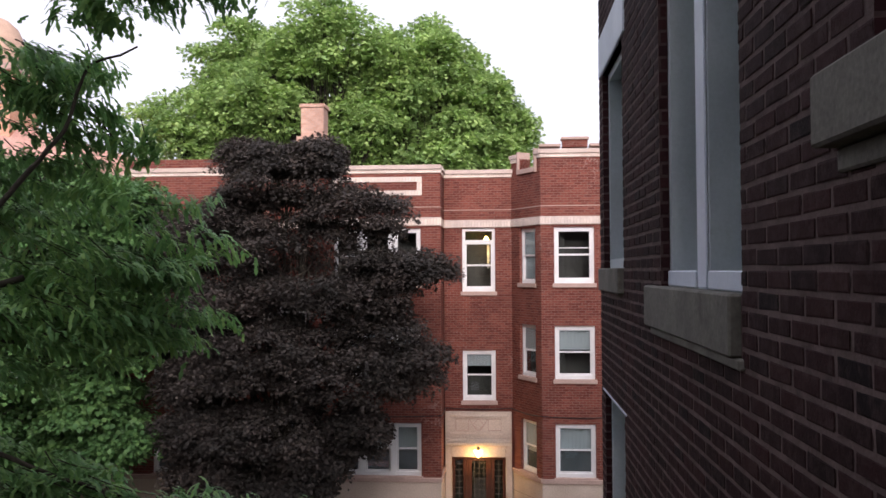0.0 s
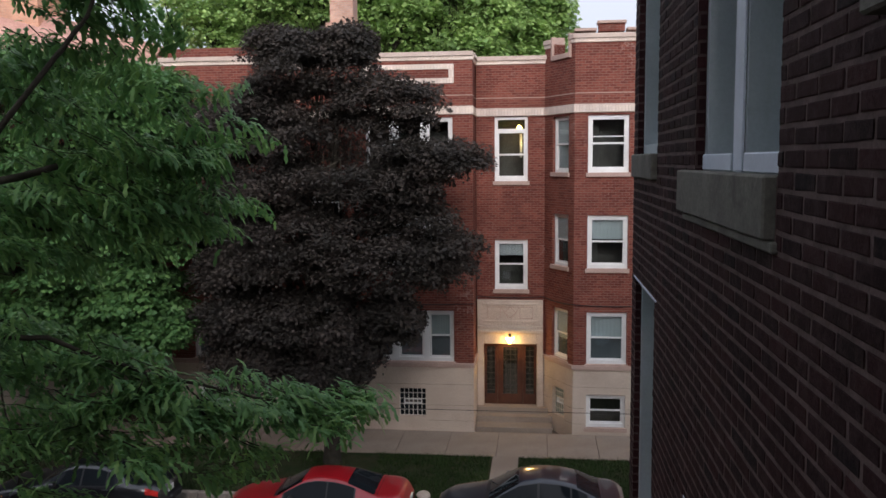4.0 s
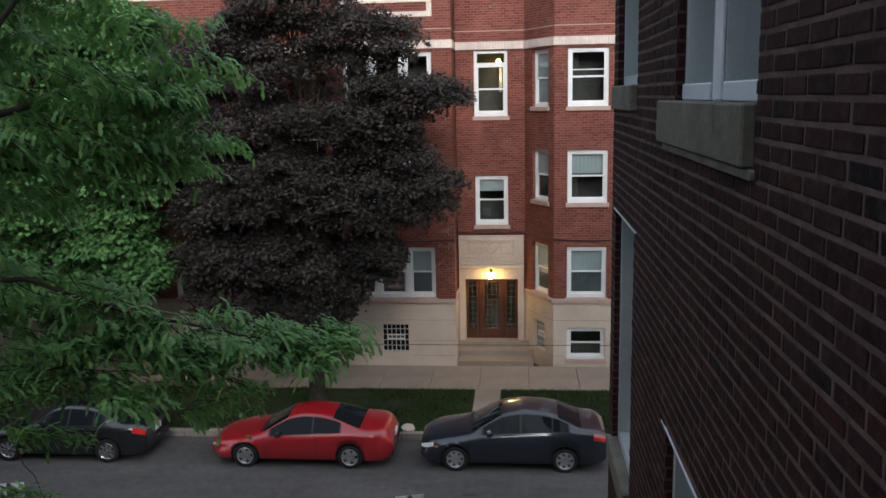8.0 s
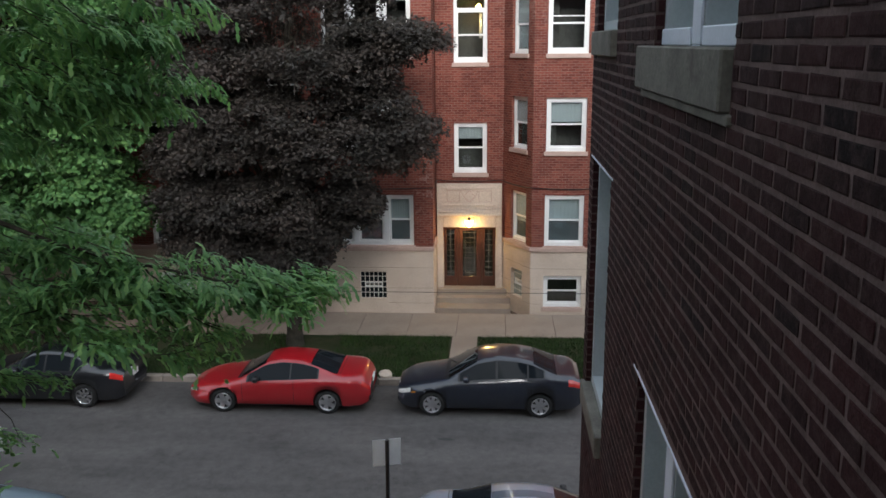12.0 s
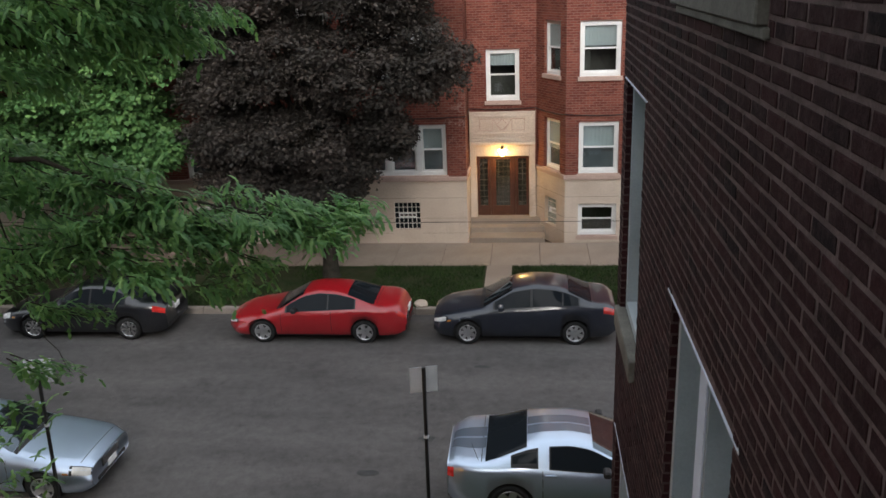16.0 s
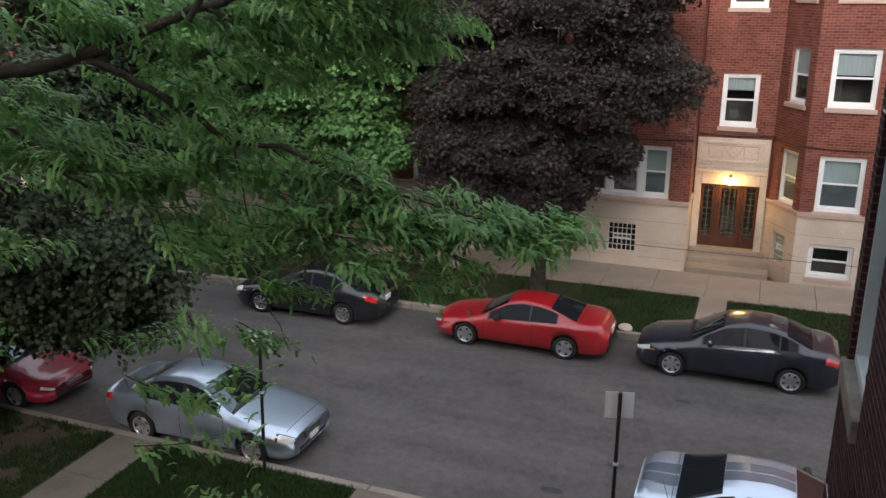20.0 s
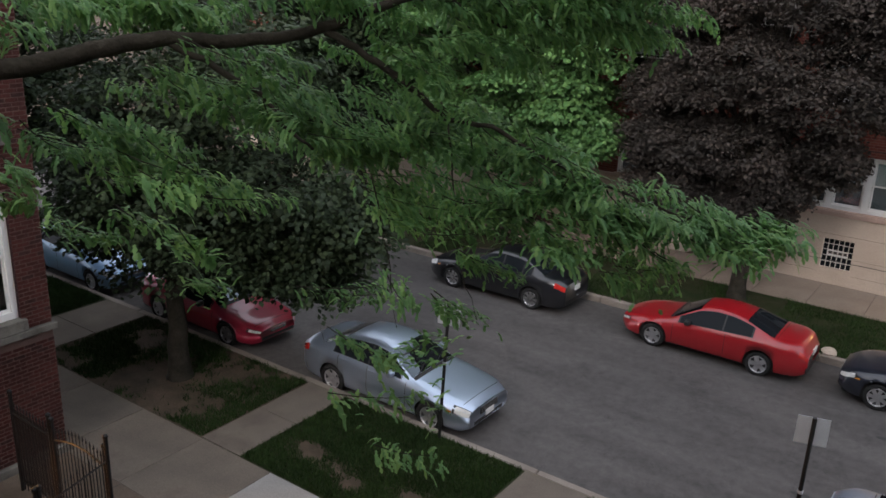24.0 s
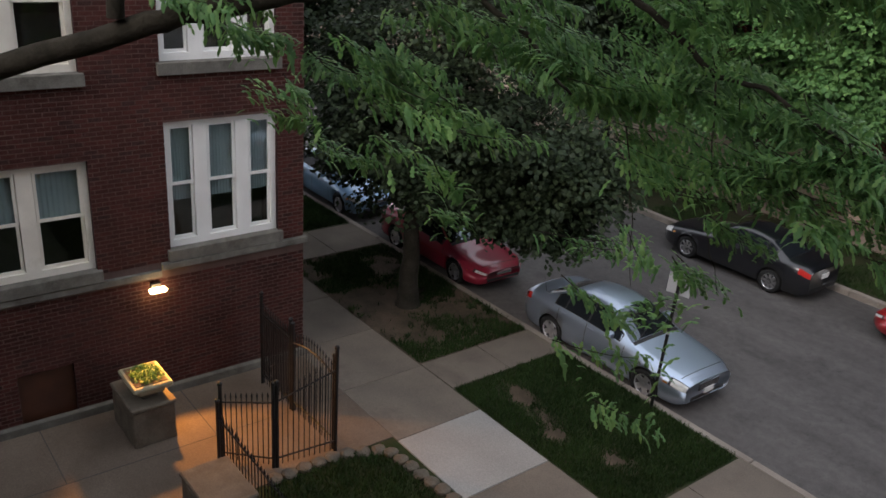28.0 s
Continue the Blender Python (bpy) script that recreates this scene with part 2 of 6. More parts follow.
def paint_mat(name, color, metal=0.0, flake=0.06, dust=(0.25, 0.23, 0.2), rough=0.35):
    m, nt, p, tc = base_mat(name)
    n = noise_node(nt, tc.outputs["Object"], 2.5, 6, 0.7)
    r = ramp(nt, (0, 0, 0), (1, 1, 1), 0.45, 0.8)
    nt.links.new(n.outputs["Fac"], r.inputs[0])
    fac = nt.nodes.new("ShaderNodeMath")
    fac.operation = "MULTIPLY"
    fac.inputs[1].default_value = flake
    nt.links.new(r.outputs[0], fac.inputs[0])
    nt.links.new(mixc(nt, "MIX", fac.outputs[0], color, dust), p.inputs["Base Color"])
    p.inputs["Metallic"].default_value, p.inputs["Roughness"].default_value = metal, rough
    p.inputs["Coat Weight"].default_value, p.inputs["Coat Roughness"].default_value = 1.0, 0.05
    return m


M = {
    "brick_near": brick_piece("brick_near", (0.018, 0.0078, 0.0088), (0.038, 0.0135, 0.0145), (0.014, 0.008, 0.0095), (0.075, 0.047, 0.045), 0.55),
    "brick_west": brick_piece("brick_west", (0.054, 0.0185, 0.016), (0.098, 0.0315, 0.026), (0.05, 0.024, 0.022), (0.15, 0.09, 0.08), 0.35),
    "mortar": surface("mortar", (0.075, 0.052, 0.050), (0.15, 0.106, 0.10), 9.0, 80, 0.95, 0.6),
    "mortar_west": surface("mortar_west", (0.105, 0.069, 0.061), (0.165, 0.111, 0.097), 2.0, 80, 0.95, 0.6),
    "dirt": surface("dirt", (0.06, 0.048, 0.033), (0.115, 0.085, 0.062), 2.3, 26, 0.95, 0.8, depth=0.012),
    "brick_far": brick_sheet("brick_far", (0.155, 0.046, 0.034), (0.245, 0.082, 0.058), (0.25, 0.155, 0.125), 0.215, 0.08, salt=(0.46, 0.33, 0.28)),
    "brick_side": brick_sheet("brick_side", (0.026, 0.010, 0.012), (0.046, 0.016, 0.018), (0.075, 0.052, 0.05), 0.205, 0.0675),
    "brick_pale": brick_sheet("brick_pale", (0.55, 0.33, 0.24), (0.66, 0.44, 0.33), (0.5, 0.42, 0.36)),
    "brick_tower": brick_sheet("brick_tower", (0.62, 0.34, 0.22), (0.70, 0.42, 0.28), (0.55, 0.4, 0.3)),
    "limestone": surface("limestone", (0.52, 0.425, 0.34), (0.65, 0.545, 0.445), 0.9, 30, 0.65, 0.25, spec=0.15, stain=(0.40, 0.315, 0.25)),
    "white_brick": brick_sheet("white_brick", (0.74, 0.66, 0.56), (0.82, 0.75, 0.66), (0.64, 0.54, 0.45), 0.1, 0.22),
    "sill_stone": surface("sill_stone", (0.105, 0.10, 0.088), (0.19, 0.18, 0.16), 3.0, 60, 0.9, 0.5, stain=(0.062, 0.058, 0.05)),
    "pedestal_stone": surface("pedestal_stone", (0.10, 0.085, 0.068), (0.17, 0.145, 0.115), 3.0, 50, 0.92, 0.6, stain=(0.07, 0.06, 0.045)),
    "cream_stone": surface("cream_stone", (0.27, 0.25, 0.17), (0.38, 0.35, 0.24), 3.0, 50, 0.85, 0.4, stain=(0.24, 0.21, 0.16)),
    "cap_stone": surface("cap_stone", (0.52, 0.41, 0.35), (0.66, 0.55, 0.47), 1.2, 35, 0.9, 0.3, stain=(0.4, 0.3, 0.25)),
    "pink_stone": surface("pink_stone", (0.42, 0.30, 0.25), (0.52, 0.38, 0.32), 1.2, 35, 0.9, 0.3),
    "white_paint": surface("white_paint", (0.74, 0.74, 0.72), (0.82, 0.82, 0.80), 2.5, 50, 0.5, 0.12),
    "cool_white": surface("cool_white", (0.50, 0.55, 0.64), (0.60, 0.65, 0.74), 2.5, 50, 0.5, 0.12),
    "cool_paint": surface("cool_paint", (0.37, 0.42, 0.445), (0.45, 0.50, 0.525), 2.5, 60, 0.55, 0.2, stain=(0.29, 0.31, 0.305)),
    "cream_paint": surface("cream_paint", (0.66, 0.62, 0.55), (0.78, 0.74, 0.66), 2.5, 60, 0.55, 0.2, stain=(0.55, 0.5, 0.42)),
    "glass": glass_mat("glass"),
    "blind": surface("blind", (0.58, 0.60, 0.60), (0.68, 0.70, 0.70), 1.0, 80, 0.9, 0.1),
    "curtain": surface("curtain", (0.42, 0.45, 0.48), (0.55, 0.58, 0.61), 3.0, 60, 0.95, 0.2),
    "screen": surface("screen", (0.15, 0.16, 0.17), (0.21, 0.22, 0.23), 2.0, 90, 0.8, 0.1),
    "block_glass": surface("block_glass", (0.22, 0.26, 0.24), (0.34, 0.38, 0.35), 5.0, 40, 0.2, 0.3),
    "room": surface("room", (0.10, 0.095, 0.085), (0.16, 0.15, 0.135), 1.0, 10, 0.9, 0),
    "wood_door": surface("wood_door", (0.05, 0.019, 0.012), (0.09, 0.033, 0.018), 2.0, 30, 0.4, 0.2, coat=0.3),
    "asphalt": road_mat("asphalt", (0.085, 0.079, 0.076), (0.126, 0.117, 0.112), (0.062, 0.058, 0.056)),
    "oil": surface("oil", (0.055, 0.054, 0.054), (0.08, 0.078, 0.077), 5, 50, 0.8, 0.3),
    "concrete": surface("concrete", (0.27, 0.215, 0.17), (0.35, 0.285, 0.23), 0.8, 45, 0.9, 0.35, stain=(0.21, 0.165, 0.13)),
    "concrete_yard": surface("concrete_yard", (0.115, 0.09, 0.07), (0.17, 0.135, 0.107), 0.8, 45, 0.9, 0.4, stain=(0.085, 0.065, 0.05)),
    # darker copy of concrete: shade from building and trees is in the colour
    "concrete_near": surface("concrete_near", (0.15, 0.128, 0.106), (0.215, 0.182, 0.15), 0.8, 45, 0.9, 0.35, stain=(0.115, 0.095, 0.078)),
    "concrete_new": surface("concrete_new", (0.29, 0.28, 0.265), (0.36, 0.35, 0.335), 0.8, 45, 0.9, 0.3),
    "kerb": surface("kerb", (0.24, 0.205, 0.175), (0.33, 0.29, 0.25), 1.2, 40, 0.9, 0.4, stain=(0.24, 0.2, 0.17)),
    "soil": surface("soil", (0.085, 0.06, 0.042), (0.14, 0.10, 0.072), 1.5, 30, 0.95, 0.7, depth=0.01),
    "turf": surface("turf", (0.018, 0.034, 0.010), (0.05, 0.046, 0.024), 2.2, 40, 0.95, 0.7, depth=0.01),
    "grass": leaf_mat("grass", (0.014, 0.034, 0.009), (0.023, 0.05, 0.014), (0.042, 0.068, 0.02), 0.7, 0.2),
    "bark": surface("bark", (0.024, 0.021, 0.016), (0.05, 0.044, 0.034), 5, 25, 0.95, 1.0, depth=0.015),
    "leaf_locust": leaf_mat("leaf_locust", (0.066, 0.142, 0.062), (0.09, 0.182, 0.072), (0.14, 0.24, 0.09), 0.5, 0.75),
    "leaf_maroon": leaf_mat("leaf_maroon", (0.034, 0.031, 0.031), (0.042, 0.037, 0.036), (0.055, 0.046, 0.042), 0.7, 0.6),
    "leaf_green": leaf_mat("leaf_green", (0.05, 0.115, 0.045), (0.066, 0.142, 0.052), (0.095, 0.178, 0.062), 0.45, 0.5),
    "leaf_dark": leaf_mat("leaf_dark", (0.019, 0.030, 0.018), (0.026, 0.041, 0.022), (0.038, 0.055, 0.028), 0.6, 0.5),
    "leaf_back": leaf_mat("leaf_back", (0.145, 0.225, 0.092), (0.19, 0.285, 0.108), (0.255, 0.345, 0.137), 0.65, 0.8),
    "iron": surface("iron", (0.012, 0.012, 0.013), (0.025, 0.024, 0.024), 4, 60, 0.5, 0.2, metal=0.3),
    "sign_back": surface("sign_back", (0.55, 0.57, 0.60), (0.65, 0.67, 0.70), 3, 60, 0.45, 0.1, metal=0.1),
    "tyre": surface("tyre", (0.018, 0.018, 0.018), (0.03, 0.03, 0.03), 6, 80, 0.85, 0.3),
    "alloy": surface("alloy", (0.68, 0.68, 0.70), (0.8, 0.8, 0.82), 6, 60, 0.3, 0.05, metal=0.9),
    "black_trim": surface("black_trim", (0.012, 0.012, 0.013), (0.02, 0.02, 0.021), 5, 70, 0.55, 0.1),
    "chrome": surface("chrome", (0.7, 0.7, 0.7), (0.8, 0.8, 0.8), 5, 60, 0.12, 0.0, metal=1.0),
    "lamp_clear": surface("lamp_clear", (0.55, 0.55, 0.52), (0.75, 0.75, 0.72), 8, 60, 0.1, 0.05, coat=1.0),
    "lamp_red": surface("lamp_red", (0.5, 0.02, 0.02), (0.65, 0.04, 0.03), 8, 60, 0.15, 0.05, coat=1.0),
    "lamp_amber": surface("lamp_amber", (0.6, 0.2, 0.02), (0.7, 0.28, 0.04), 8, 60, 0.15, 0.05, coat=1.0),
    "roof_tile": surface("roof_tile", (0.46, 0.25, 0.20), (0.58, 0.36, 0.29), 1.5, 12, 0.8, 0.5),
    "roof_tar": surface("roof_tar", (0.10, 0.09, 0.085), (0.16, 0.15, 0.14), 0.8, 30, 0.95, 0.4),
    "glow_warm": glow_mat("glow_warm", (1.0, 0.62, 0.16), 14.0),
    "glow_wall": glow_mat("glow_wall", (1.0, 0.66, 0.30), 16.0),
}
m, nt, p, tc = base_mat("car_glass")
p.inputs["Base Color"].default_value = (0.012, 0.015, 0.018, 1)
p.inputs["Roughness"].default_value = 0.04
p.inputs["IOR"].default_value = 1.2
M["car_glass"] = m
m, nt, p, tc = base_mat("windshield_glass")
p.inputs["Base Color"].default_value = (0.012, 0.015, 0.018, 1)
p.inputs["Roughness"].default_value = 0.03
p.inputs["IOR"].default_value = 2.1
p.inputs["Specular Tint"].default_value = (0.72, 0.88, 1.0, 1)
M["windshield_glass"] = m


# ---- geometry helpers ----
def part(name, bm, material, parent=None, label="", smooth=False):
    me = bpy.data.meshes.new(name)
    if isinstance(bm, bmesh.types.BMesh):
        bmesh.ops.recalc_face_normals(bm, faces=bm.faces)
        bm.to_mesh(me)
        bm.free()
    else:
        verts, faces = bm
        me.from_pydata(verts, [], faces)
    for mm in (material if isinstance(material, list) else [material]):
        me.materials.append(mm)
    if smooth:
        me.shade_smooth()
    ob = new(name, me)
    ob.parent = parent
    if label:
        ob["label"] = label
    return ob


def thing(name, at, label, category, group="", kind=""):
    ob = new(name)
    ob.empty_display_size = 0.2
    ob.matrix_basis = at if isinstance(at, Matrix) else Matrix.Translation(at)
    return tagged(ob, label, category, group, kind)


def box(bm, x0, y0, z0, x1, y1, z1, bev=0.0):
    made = bmesh.ops.create_cube(bm, size=1.0, matrix=Matrix.Translation(((x0 + x1) / 2, (y0 + y1) / 2, (z0 + z1) / 2)) @ Matrix.Diagonal((abs(x1 - x0), abs(y1 - y0), abs(z1 - z0), 1)))
    if bev:
        es = list({e for v in made["verts"] for e in v.link_edges})
        bmesh.ops.bevel(bm, geom=es, offset=bev, segments=1, affect="EDGES")
    return bm


def boxes(*items, bev=0.0):
    bm = bmesh.new()
    for b in items:
        box(bm, *b, bev=bev)
    return bm


def rod(bm, a, b, r, r2=None, seg=8):
    a, b = Vector(a), Vector(b)
    m = Matrix.Translation((a + b) / 2) @ (b - a).to_track_quat("Z", "Y").to_matrix().to_4x4()
    bmesh.ops.create_cone(bm, cap_ends=True, segments=seg, radius1=r, radius2=r if r2 is None else r2, depth=(b - a).length, matrix=m)
    return bm


def wall_mesh(p0, p1, z0, z1, thick, holes=(), inset=0.0):
    """A wall on the plan line p0 to p1 that faces the right of that line; holes are (u0, u1, z0, z1)."""
    p0, p1 = Vector((*p0, 0)), Vector((*p1, 0))
    u = (p1 - p0).normalized()
    n = Vector((u.y, -u.x, 0))
    length = (p1 - p0).length
    us = sorted({0.0, length, *(h[0] for h in holes), *(h[1] for h in holes)})
    vs = sorted({z0, z1, *(h[2] for h in holes), *(h[3] for h in holes)})
    us, vs = [x for x in us if 0 <= x <= length], [z for z in vs if z0 <= z <= z1]

    def solid(i, j):
        if not (0 <= i < len(us) - 1 and 0 <= j < len(vs) - 1):
            return False
        cu, cv = (us[i] + us[i + 1]) / 2, (vs[j] + vs[j + 1]) / 2
        return not any(h[0] < cu < h[1] and h[2] < cv < h[3] for h in holes)

    verts, faces, uvs = [], [], []

    def at(a, z, d):
        q = p0 + u * a - n * (d + inset)
        return (q.x, q.y, z)

    def quad(*c):
        k = len(verts)
        for a, z, d in c:
            verts.append(at(a, z, d))
            uvs.append((a + d, z))
        faces.append((k, k + 1, k + 2, k + 3))

    for i in range(len(us) - 1):
        for j in range(len(vs) - 1):
            if not solid(i, j):
                continue
            a, b, c, d = us[i], us[i + 1], vs[j], vs[j + 1]
            quad((a, c, 0), (b, c, 0), (b, d, 0), (a, d, 0))
            quad((b, c, thick), (a, c, thick), (a, d, thick), (b, d, thick))
            if not solid(i - 1, j):
                quad((a, c, thick), (a, c, 0), (a, d, 0), (a, d, thick))
            if not solid(i + 1, j):
                quad((b, c, 0), (b, c, thick), (b, d, thick), (b, d, 0))
            if not solid(i, j - 1):
                quad((a, c, thick), (b, c, thick), (b, c, 0), (a, c, 0))
            if not solid(i, j + 1):
                quad((a, d, 0), (b, d, 0), (b, d, thick), (a, d, thick))
    return verts, faces, uvs


def wall(name, p0, p1, z0, z1, thick, holes, material, parent=None, inset=0.0, label="", lining=None):
    verts, faces, uvs = wall_mesh(p0, p1, z0, z1, thick, holes, inset)
    ob = part(name, (verts, faces), [material, lining or material], parent, label)
    if lining:
        n = Vector((p1[1] - p0[1], p0[0] - p1[0], 0)).normalized()
        for poly in ob.data.polygons:
            poly.material_index = 0 if abs(poly.normal.dot(n)) > 0.9 else 1
    lay = ob.data.uv_layers.new(name="UVMap")
    lay.data.foreach_set("uv", np.array([uvs[i] for f in faces for i in f], np.float32).ravel())
    return ob


def line_frame(p0, p1, z=0.0):
    """The pose whose x runs along the plan line, whose y points into the wall and whose z is up."""
    u = (Vector((*p1, 0)) - Vector((*p0, 0))).normalized()
    return Matrix(((u.x, -u.y, 0, p0[0]), (u.y, u.x, 0, p0[1]), (0, 0, 1, z), (0, 0, 0, 1)))


def bricks(parent, p0, p1, z0, z1, holes, material, course, length, joint, proud, near, label):
    """Running bond on the plan line p0 to p1: whole bricks inside the rectangle near are parts, the rest is one mesh."""
    fr = line_frame(p0, p1)
    total = (Vector(p1) - Vector(p0)).length
    rnd = random.Random(7)
    c = 0.004
    hx, hz = (length - joint) / 2, (course - joint) / 2

    def shape(a, b, z, zz, out):
        return [(a, 0.002, z), (b, 0.002, z), (b, 0.002, zz), (a, 0.002, zz), (a + c, -out, z + c), (b - c, -out, z + c), (b - c, -out, zz - c), (a + c, -out, zz - c)]

    fs = [(4, 5, 6, 7), (0, 1, 5, 4), (1, 2, 6, 5), (2, 3, 7, 6), (3, 0, 4, 7)]
    rough = lambda pts: [(x + rnd.uniform(-0.003, 0.003), y, z + rnd.uniform(-0.0028, 0.0028)) for x, y, z in pts]
    kinds = []
    for _ in range(8):
        me = bpy.data.meshes.new("brick")
        me.from_pydata(rough(shape(-hx, hx, -hz, hz, proud)), [], fs)
        me.materials.append(material)
        kinds.append(me)
    verts, faces, singles = [], [], 0
    rows = int((z1 - z0) / course)
    for k in range(rows):
        z = z0 + k * course + joint / 2
        zz = z + course - joint
        cuts = [(h[0], h[1]) for h in holes if h[2] < zz - 0.01 and h[3] > z + 0.01]
        a = -length * (0.5 * (k % 2)) - rnd.random() * 0.01
        while a < total:
            spans = [(max(a, 0.0), min(a + length - joint, total))]
            for lo, hi in cuts:
                spans = [s for x, y in spans for s in ((x, min(y, lo)), (max(x, hi), y)) if s[1] - s[0] > 0.03]
            for x, y in spans:
                mid, wob = (x + y) / 2, rnd.uniform(-0.0015, 0.0015)
                whole = abs(y - x - (length - joint)) < 1e-4
                if whole and singles < 300 and near[0] < mid < near[1] and near[2] < z < near[3]:
                    ob = new("brick", rnd.choice(kinds))
                    ob.parent = parent
                    ob.matrix_basis = fr @ pose(mid, wob, (z + zz) / 2, 0, rnd.uniform(-0.3, 0.3), 0)
                    singles += 1
                else:
                    n = len(verts)
                    dz = rnd.uniform(-0.0015, 0.0015)
                    verts += [tuple(fr @ Vector(q)) for q in rough(shape(x, y, z + dz, zz + dz, proud + wob))]
                    faces += [tuple(n + i for i in f) for f in fs]
            a += length
    rest = part("brickwork", (verts, faces), material, parent, label)
    rest["kind"] = "stuff"
    return rest


def frame_boxes(w, h, t, y0, y1, x0=0.0, z0=0.0):
    return [(x0, y0, z0, x0 + t, y1, z0 + h), (x0 + w - t, y0, z0, x0 + w, y1, z0 + h), (x0 + t, y0, z0 + h - t, x0 + w - t, y1, z0 + h), (x0 + t, y0, z0, x0 + w - t, y1, z0 + t * 1.25)]


def casing(w, h, y, deep, lights, x0=0.0, z0=0.0):
    """One joined frame with an opening for each light."""
    verts, faces, _ = wall_mesh((x0, y), (x0 + w, y), z0, z0 + h, deep, [(a, b, c + z0, d + z0) for a, b, c, d in lights])
    bm = bmesh.new()
    vs = [bm.verts.new(v) for v in verts]
    for f in faces:
        bm.faces.new([vs[i] for i in f])
    bmesh.ops.remove_doubles(bm, verts=bm.verts, dist=1e-4)
    return bm


def window(name, m, w, h, paint, lights=1, rail=0.5, blind=0.0, rec=0.1, t=0.09, mull=0.14, transom=0.0, parent=None, sill=None, blind_mat="blind", storm=0.0, lower_gap=0.0, depth=0.7, proud=0.0, screen=False, deep=0.0, close_blind=False):
    """A timber window in an opening w by h at m: frame, per light two sashes with panes, a blind, a stone sill and the dark room behind."""
    lw = (w - mull * (lights - 1)) / lights
    lights_at = [(k * (lw + mull) + (t if k == 0 else 0.0), k * (lw + mull) + lw - (t if k == lights - 1 else 0.0), t * 1.25, h - t) for k in range(lights)]
    root = part(name, casing(w, h, rec, 0.11 + deep, lights_at), M[paint], parent)
    root.matrix_basis = m
    # mullion fronts get a paler colour that stands for sky light on them
    for k in range(1, lights if proud else 1):
        part("mullion", boxes((k * lw + (k - 1) * mull + 0.02, rec - proud, 0.006, k * (lw + mull) - 0.02, rec - 0.002, h - t), bev=0.008), M["cool_white"], root)
    for k in range(lights if proud else 0):
        part("inner_sill", boxes((k * (lw + mull) + 0.012, rec - 0.014, 0.006, k * (lw + mull) + lw - 0.012, rec - 0.002, 0.082), bev=0.005), M["cool_white"], root)
    for k in range(lights):
        x0 = k * (lw + mull) + (t if k == 0 else 0.012)
        x1 = k * (lw + mull) + lw - (t if k == lights - 1 else 0.012)
        top = h - t
        rec += deep if k == 0 else 0.0
        if transom:
            part("transom_bar", boxes((x0, rec + 0.015, h - t - transom - 0.1, x1, rec + 0.1, h - t - transom)), M[paint], root)
            part("pane", boxes((x0, rec + 0.045, h - t - transom, x1, rec + 0.051, h - t)), M["glass"], root).visible_shadow = False
            top = h - t - transom - 0.1
        z0 = t * 1.25
        zm = z0 + (top - z0) * rail
        for z, zz, d, nm in ((zm - 0.02, top, 0.02, "upper_sash"), (z0 + lower_gap, zm + 0.02, 0.055, "lower_sash")):
            s = part(nm, casing(x1 - x0, zz - z, rec + d, 0.034, [(0.045, x1 - x0 - 0.045, 0.055, zz - z - 0.045)], x0, z), M[paint], root)
            part("pane", boxes((x0 + 0.04, rec + d + 0.014, z + 0.05, x1 - 0.04, rec + d + 0.019, zz - 0.04)), M["glass"], s).visible_shadow = False
        if screen:
            part("insect_screen", boxes((x0 + 0.03, rec + 0.095, z0 + 0.04, x1 - 0.03, rec + 0.101, zm)), M["screen"], root)
        if storm:
            part("storm_rail", boxes((x0, rec + 0.004, h * storm, x1, rec + 0.018, h * storm + 0.03)), M[paint], root)
        if blind and close_blind:
            part("blind", boxes((x0 + 0.02, rec + 0.043, max(zm + 0.02, top - (top - z0) * blind), x1 - 0.02, rec + 0.047, top - 0.02)), M[blind_mat], root)
            if blind > 0.52:
                part("lower_blind", boxes((x0 + 0.02, rec + 0.078, top - (top - z0) * blind, x1 - 0.02, rec + 0.082, zm)), M[blind_mat], root)
        elif blind:
            n = 26
            wave = [(x0 + (x1 - x0) * i / n, rec + 0.125 + 0.006 * math.sin(i * 2.1), z) for z in (top - (top - z0) * blind, top) for i in range(n + 1)]
            part("blind", (wave, [(i, i + 1, n + 2 + i, n + 1 + i) for i in range(n)]), M[blind_mat], root)
    d0, d1 = rec + 0.16, rec + 0.16 + depth
    room = [(-0.25, d0, -0.2), (w + 0.25, d0, -0.2), (w + 0.25, d0, h + 0.2), (-0.25, d0, h + 0.2), (-0.25, d1, -0.2), (w + 0.25, d1, -0.2), (w + 0.25, d1, h + 0.2), (-0.25, d1, h + 0.2)]
    part("room_lining", (room, [(4, 5, 6, 7), (0, 1, 5, 4), (1, 2, 6, 5), (2, 3, 7, 6), (3, 0, 4, 7)]), M["room"], root)
    if sill:
        mat_name, z, out, ends = sill
        a, b = ends if isinstance(ends, tuple) else (ends, ends)
        part("window_sill", boxes((-a, -out, -z, w + b, rec + 0.06, 0.004), bev=0.008), M[mat_name], root)
    return root


def strip(name, x0, y0, z0, x1, y1, z1, material, label="", parent=None, bev=0.0):
    ob = part(name, boxes((x0, y0, z0, x1, y1, z1), bev=bev), M[material], parent)
    return tagged(ob, label, name.replace("_", " "), kind="structure") if parent is None else ob


